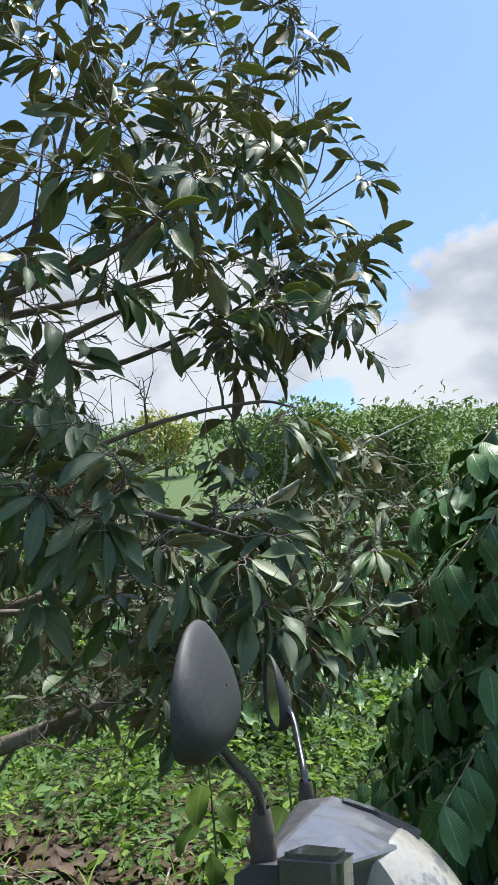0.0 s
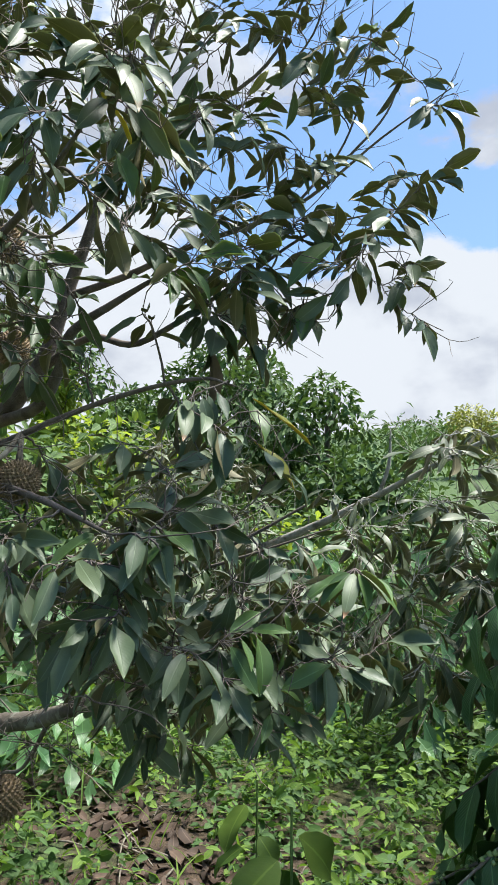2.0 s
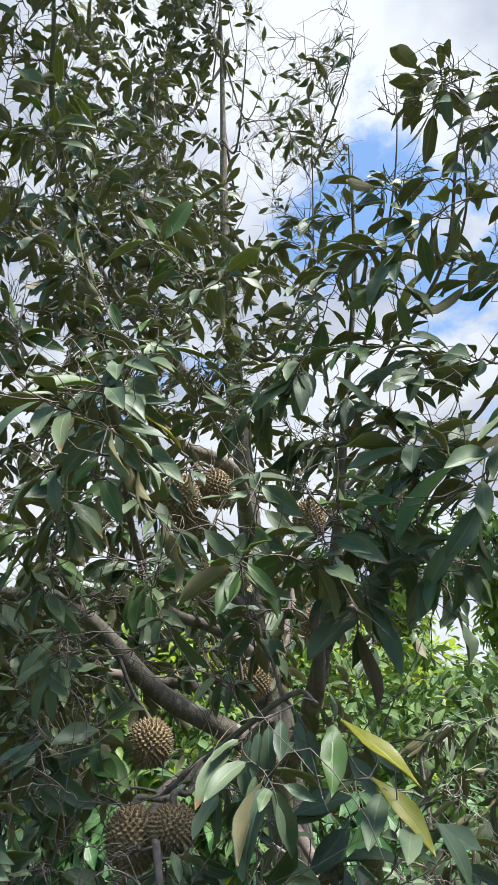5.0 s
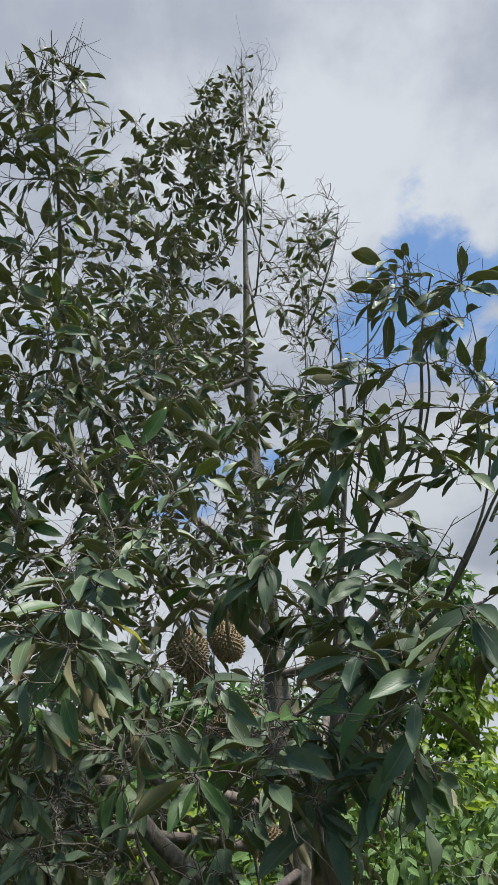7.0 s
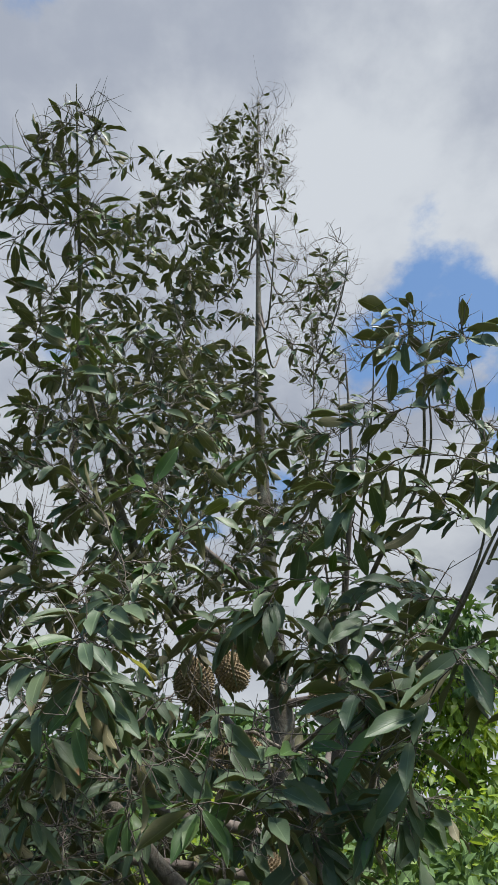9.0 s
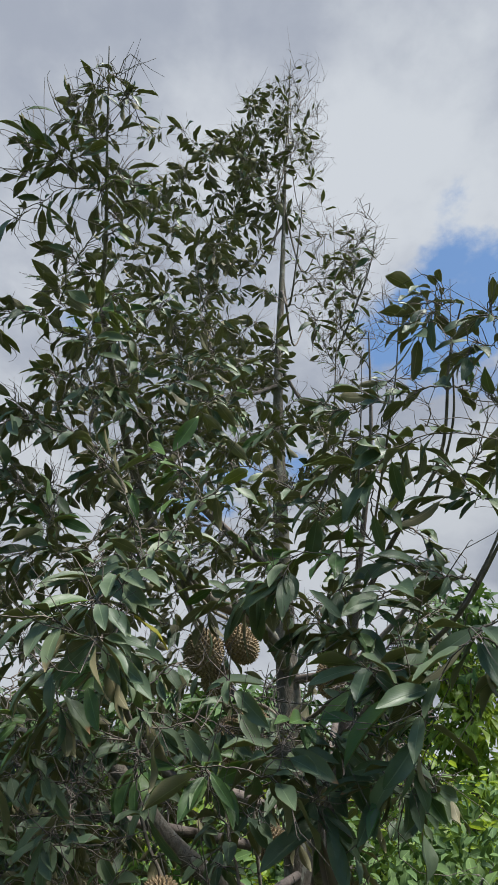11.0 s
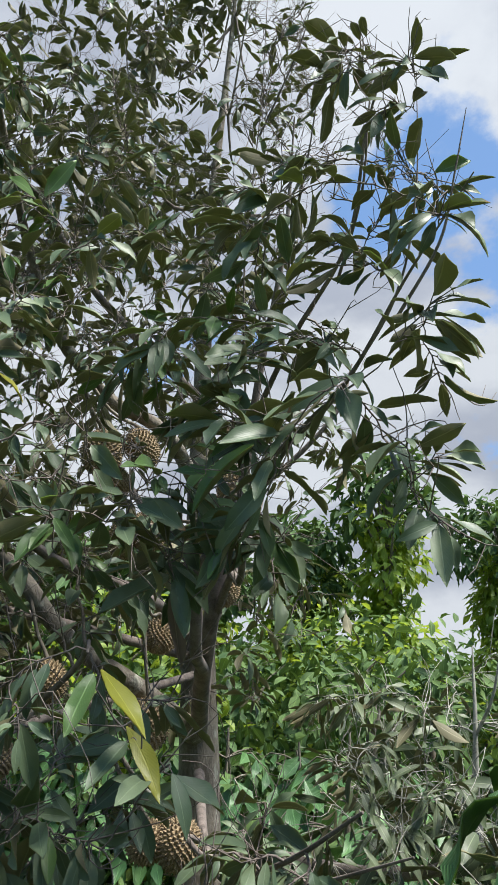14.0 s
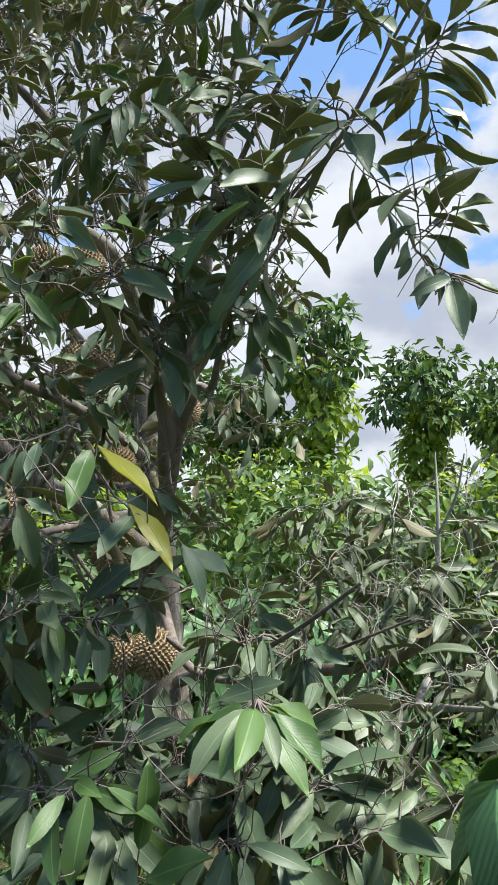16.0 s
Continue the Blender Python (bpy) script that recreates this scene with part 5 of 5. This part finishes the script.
# ---- motorbike ----
def loft(mesh, sections, slot=0):
    """Skin over closed sections of equal length, with flat ends."""
    count = len(sections[0])
    v = np.concatenate([np.array(c, float) for c in sections])
    f = [(i * count + k, i * count + (k + 1) % count, (i + 1) * count + (k + 1) % count, (i + 1) * count + k) for i in range(len(sections) - 1) for k in range(count)]
    mesh.add(v, f, slot)
    for c, flip in ((sections[0], 1), (sections[-1], -1)):
        ring = np.vstack([np.array(c, float), np.mean(np.array(c, float), 0)])
        mesh.add(ring, [((k + 1) % count, k, count)[::flip] for k in range(count)], slot)


def rounded(ob, width=0.004, segments=2):
    mod = ob.modifiers.new("bevel", "BEVEL")
    mod.width, mod.segments, mod.limit_method, mod.angle_limit = width, segments, "ANGLE", radians(25)
    return ob


def build_mirror(bike, centre, back, stem, boot, size=0.135, depth_share=1.0, wide=1.0):
    """Oval shell with glass in its face, on a bent stem out of a ribbed rubber boot."""
    rows, cols = 8, 28
    mesh, glass = Mesh(), Mesh()
    v = []
    ring = []
    for k in range(cols):
        a = 2 * math.pi * k / cols
        ring.append((math.copysign(abs(math.cos(a)) ** 0.85, math.cos(a)) * 0.62 * wide * (1 - 0.25 * math.sin(a)), math.copysign(abs(math.sin(a)) ** 0.85, math.sin(a)) * 0.43))
    profile = [(1.0, 0.0), (1.02, 0.05), (1.0, 0.12), (0.92, 0.20), (0.78, 0.27), (0.55, 0.315), (0.28, 0.335), (0.02, 0.34)]
    for sc, depth in profile:
        v += [(x * sc, y * sc, depth * depth_share * (0.66 - 0.85 * y * sc)) for x, y in ring]
    f = [(i * cols + k, i * cols + (k + 1) % cols, (i + 1) * cols + (k + 1) % cols, (i + 1) * cols + k) for i in range(rows - 1) for k in range(cols)]
    mesh.add(v, f)
    lip = [(x * 0.93, y * 0.93, 0.0) for x, y in ring]
    inner = [(x * 0.92, y * 0.92, 0.03) for x, y in ring]
    mesh.add([(x, y, 0.0) for x, y in ring] + lip + inner, [(k + o, k + o + cols, (k + 1) % cols + o + cols, (k + 1) % cols + o) for o in (0, cols) for k in range(cols)])
    glass.add([(x * 0.92, y * 0.92, 0.02) for x, y in ring] + [(0, 0, 0.02)], [((k + 1) % cols, k, cols) for k in range(cols)])
    place = Matrix.Translation(centre) @ Matrix(frames_of(np.array([(0, 0, 1.0)]), np.array([back]))[0].tolist()).to_4x4() @ Matrix.Scale(size, 4)
    body = part("mirror", mesh.done("mirror", [PLASTIC]), bike, "matt black plastic mirror shell")
    body.matrix_basis = place
    part("glass", glass.done("glass", [MIRROR], smooth=False), body, "mirror glass")
    rod = Mesh()
    tube(rod, smooth_line([(*p, 0.0048) for p in stem], 6), 10)
    part("mirror_stem", rod.done("mirror_stem", [PAINT]), bike, "bent black mirror stem")
    rub = Mesh()
    b = np.array(boot, float)
    down = (0.010, 0.0060, 0.0, -0.006, -0.012, -0.015, -0.024, -0.028, -0.038, -0.050)
    tube(rub, [(*(b + (0, 0, d)), r) for d, r in zip(down, (0.0070, 0.0085, 0.0088, 0.0100, 0.0102, 0.0096, 0.0114, 0.0108, 0.0126, 0.0145))], 16)
    part("rubber_boot", rub.done("rubber_boot", [RUBBER]), bike, "dusty ribbed rubber boot")


def wheel(bike, name, x, y, r):
    tyre, rim = Mesh(), Mesh()
    for i in range(1):
        a = np.linspace(0, 2 * np.pi, 36, endpoint=False)
        b = np.linspace(0, 2 * np.pi, 10, endpoint=False)
        v = [((r - 0.04 + 0.04 * math.cos(q)) * math.cos(p), 0.04 * math.sin(q), (r - 0.04 + 0.04 * math.cos(q)) * math.sin(p)) for p in a for q in b]
        tyre.add(v, [(i * 10 + k, i * 10 + (k + 1) % 10, (i + 1) % 36 * 10 + (k + 1) % 10, (i + 1) % 36 * 10 + k) for i in range(36) for k in range(10)])
    for k in range(6):
        p = k * math.pi / 3
        tube(rim, [(0, 0, 0, 0.012), ((r - 0.07) * math.cos(p), 0, (r - 0.07) * math.sin(p), 0.009)], 6)
    tube(rim, [(0, -0.05, 0, 0.03), (0, 0.05, 0, 0.03)], 12)
    ob = part("wheel", tyre.done("tyre", [RUBBER]), bike, "black tyre on a spoked rim")
    ob.location = (x, y, r)
    part("rim", rim.done("rim", [CHROME]), ob, "steel spokes")


def build_motorbike():
    z0 = float(ground_height(0.3, 1.45))
    bike = thing("motorbike", "parked black motorbike with two mirrors and a clear headlamp", "motorbike", at=(0, 0, 0))
    build_mirror(bike, (0.292, 1.267, 1.441), (0.985, 0.06, 0.10), [(0.292, 1.290, 1.402), (0.299, 1.320, 1.374), (0.307, 1.360, 1.340), (0.307, 1.380, 1.310)], (0.306, 1.382, 1.304), 0.100)
    build_mirror(bike, (0.222, 1.836, 1.290), (0.90, 0.43, 0.05), [(0.250, 1.806, 1.278), (0.262, 1.790, 1.262), (0.282, 1.722, 1.232), (0.289, 1.700, 1.212)], (0.289, 1.698, 1.208), 0.122, 0.8, 0.62)
    # handlebar cover: f runs forward, h along the bar, u up; the bike leans on its stand
    o, f, h = np.array((0.300, 1.540, 1.235)), np.array((1.0, 0.0, 0.0)), np.array((0.0, 0.966, -0.258))
    u = np.cross(f, h)
    put = lambda a, b, c: o + f * a + h * b + u * c

    def closed(points, steps=5):
        p = np.array(points, float)
        k = len(p)
        out = []
        for i in range(k):
            a, b, c, d = p[i - 1], p[i], p[(i + 1) % k], p[(i + 2) % k]
            for q in range(steps):
                t = q / steps
                out.append(b + (c - b) * (t * t * (3 - 2 * t)) + 0.35 * (c - a) * t * (1 - t) ** 2 - 0.35 * (d - b) * t * t * (1 - t))
        return np.array(out)

    def slice_at(b, lift=0.0):
        """Section of the cover across the bar: rear, shoulder, ridge, brow, lip and belly."""
        s = abs(b) / 0.165
        ridge_a, ridge_c = 0.043 * (1 - 0.9 * s), 0.026 - 0.030 * s ** 1.2
        front_a, front_c = 0.127 - 0.085 * s ** 1.6, -0.007 - 0.006 * s
        return [put(a, b, c + lift) for a, c in ((-0.030 + 0.015 * s, -0.070), (-0.026 + 0.012 * s, -0.020 - 0.006 * s), (0.008 - 0.008 * s, ridge_c - 0.006), (ridge_a, ridge_c), (0.5 * (ridge_a + front_a), 0.5 * (ridge_c + front_c) + 0.003), (front_a, front_c), (front_a - 0.008, front_c - 0.008), (front_a - 0.03, -0.075))]
    cover = Mesh()
    loft(cover, [slice_at(b) for b in (-0.162, -0.150, -0.120, -0.085, -0.060, -0.030, 0.0, 0.030, 0.060, 0.085, 0.120, 0.150, 0.162)])
    rounded(part("handlebar_cover", cover.done("handlebar_cover", [SILVER], smooth=False), bike, "silver-grey handlebar cover with sharp creases"), 0.004)
    brow = Mesh()
    loft(brow, [[put(a, b, c) for a, c in ((0.052 + 0.16 * abs(b), 0.0255 - 0.22 * abs(b)), (0.085 + 0.05 * abs(b), 0.0165 - 0.16 * abs(b)), (0.131 - 0.30 * abs(b), -0.003 - 0.02 * abs(b)), (0.129 - 0.30 * abs(b), -0.009 - 0.02 * abs(b)), (0.06, -0.012))] for b in (-0.010, 0.0, 0.012, 0.03, 0.05, 0.066)])
    rounded(part("headlamp_brow", brow.done("headlamp_brow", [PAINT], smooth=False), bike, "glossy black brow above the headlamp"), 0.002)
    panel = Mesh()
    loft(panel, [[put(a, b, c) for a, c in ((-0.016, -0.080), (-0.014, -0.012), (0.002, -0.004), (0.022, -0.004), (0.030, -0.080))] for b in (-0.182, -0.172, -0.145, -0.105, -0.088)])
    rounded(part("side_panel", panel.done("side_panel", [PLASTIC], smooth=False), bike, "scuffed dark grey side panel"), 0.005)
    lens = Mesh()
    face = closed([(0.100, -0.006), (0.131, -0.012), (0.166, -0.050), (0.176, -0.095), (0.150, -0.15), (0.07, -0.15)])
    loft(lens, [[put(0.06 + (a - 0.06) * (1 - 55 * b * b), b, c - 1.6 * b * b) for a, c in face] for b in np.linspace(-0.088, 0.088, 11)])
    lamp = part("headlamp", lens.done("headlamp", [WHITE_LENS]), bike, "clear headlamp with a pale reflector")
    for k in range(5):
        rib = Mesh()
        loft(rib, [[put(0.06 + (a - 0.06) * (1 - 55 * b * b) + 0.0015, b, c - 1.6 * b * b) for a, c in ((0.118, -0.016 - 0.022 * k), (0.124 + 0.008 * k, -0.018 - 0.022 * k), (0.118, -0.022 - 0.022 * k))] for b in (-0.060, -0.048, -0.036, -0.024)])
        part("reflector_rib", rib.done("reflector_rib", [GREY_LENS]), lamp, "silvery reflector rib")
    box = Mesh()
    loft(box, [[put(a, b, c) for a, b in ((0.022, -0.200), (0.074, -0.203), (0.080, -0.158), (0.036, -0.146))] for c in (-0.060, 0.003)])
    rounded(part("brake_reservoir", box.done("brake_reservoir", [PAINT], smooth=False), bike, "glossy black brake fluid box"), 0.008, 3)
    lid = Mesh()
    loft(lid, [[put(a, b, c) for a, b in ((0.028, -0.194), (0.069, -0.197), (0.074, -0.164), (0.040, -0.155))] for c in (0.002, 0.007)])
    rounded(part("reservoir_lid", lid.done("reservoir_lid", [PAINT], smooth=False), bike, "glossy black lid"), 0.003, 2)
    bar = Mesh()
    for sgn in (-1, 1):
        tube(bar, smooth_line([(*put(-0.03, sgn * 0.10, -0.06), 0.011), (*put(-0.06, sgn * 0.22, -0.07), 0.011), (*put(-0.09, sgn * 0.26, -0.075), 0.016), (*put(-0.12, sgn * 0.36, -0.08), 0.016)], 4), 12)
    part("handlebar", bar.done("handlebar", [RUBBER]), bike, "black handlebar with rubber grips")
    # the body below and behind
    c = o + np.array((0.0, 0.03, 0))
    body = Mesh()
    tube(body, smooth_line([(c[0], c[1], 1.10, 0.06), (c[0] + 0.06, c[1], 0.80, 0.10), (c[0] + 0.10, c[1], 0.52, 0.08), (c[0] - 0.10, c[1], 0.42, 0.09), (c[0] - 0.55, c[1], 0.55, 0.11), (c[0] - 1.05, c[1], 0.78, 0.07)]), 14)
    part("body", body.done("body", [PAINT]), bike)
    seat = Mesh()
    tube(seat, smooth_line([(c[0] - 0.42, c[1], 0.74, 0.06), (c[0] - 0.62, c[1], 0.76, 0.11), (c[0] - 0.95, c[1], 0.82, 0.11), (c[0] - 1.15, c[1], 0.86, 0.06)]), 14)
    part("seat", seat.done("seat", [PLASTIC]), bike, "black vinyl seat")
    fork = Mesh()
    for dy in (-0.06, 0.06):
        tube(fork, [(c[0] + 0.06, c[1] + dy, 0.80, 0.02), (c[0] + 0.28, c[1] + dy, z0 + 0.29, 0.02)], 10)
    part("fork", fork.done("fork", [CHROME]), bike)
    wheel(bike, "wheel", c[0] + 0.28, c[1], 0.29)
    wheel(bike, "wheel", c[0] - 0.95, c[1], 0.29)


build_motorbike()
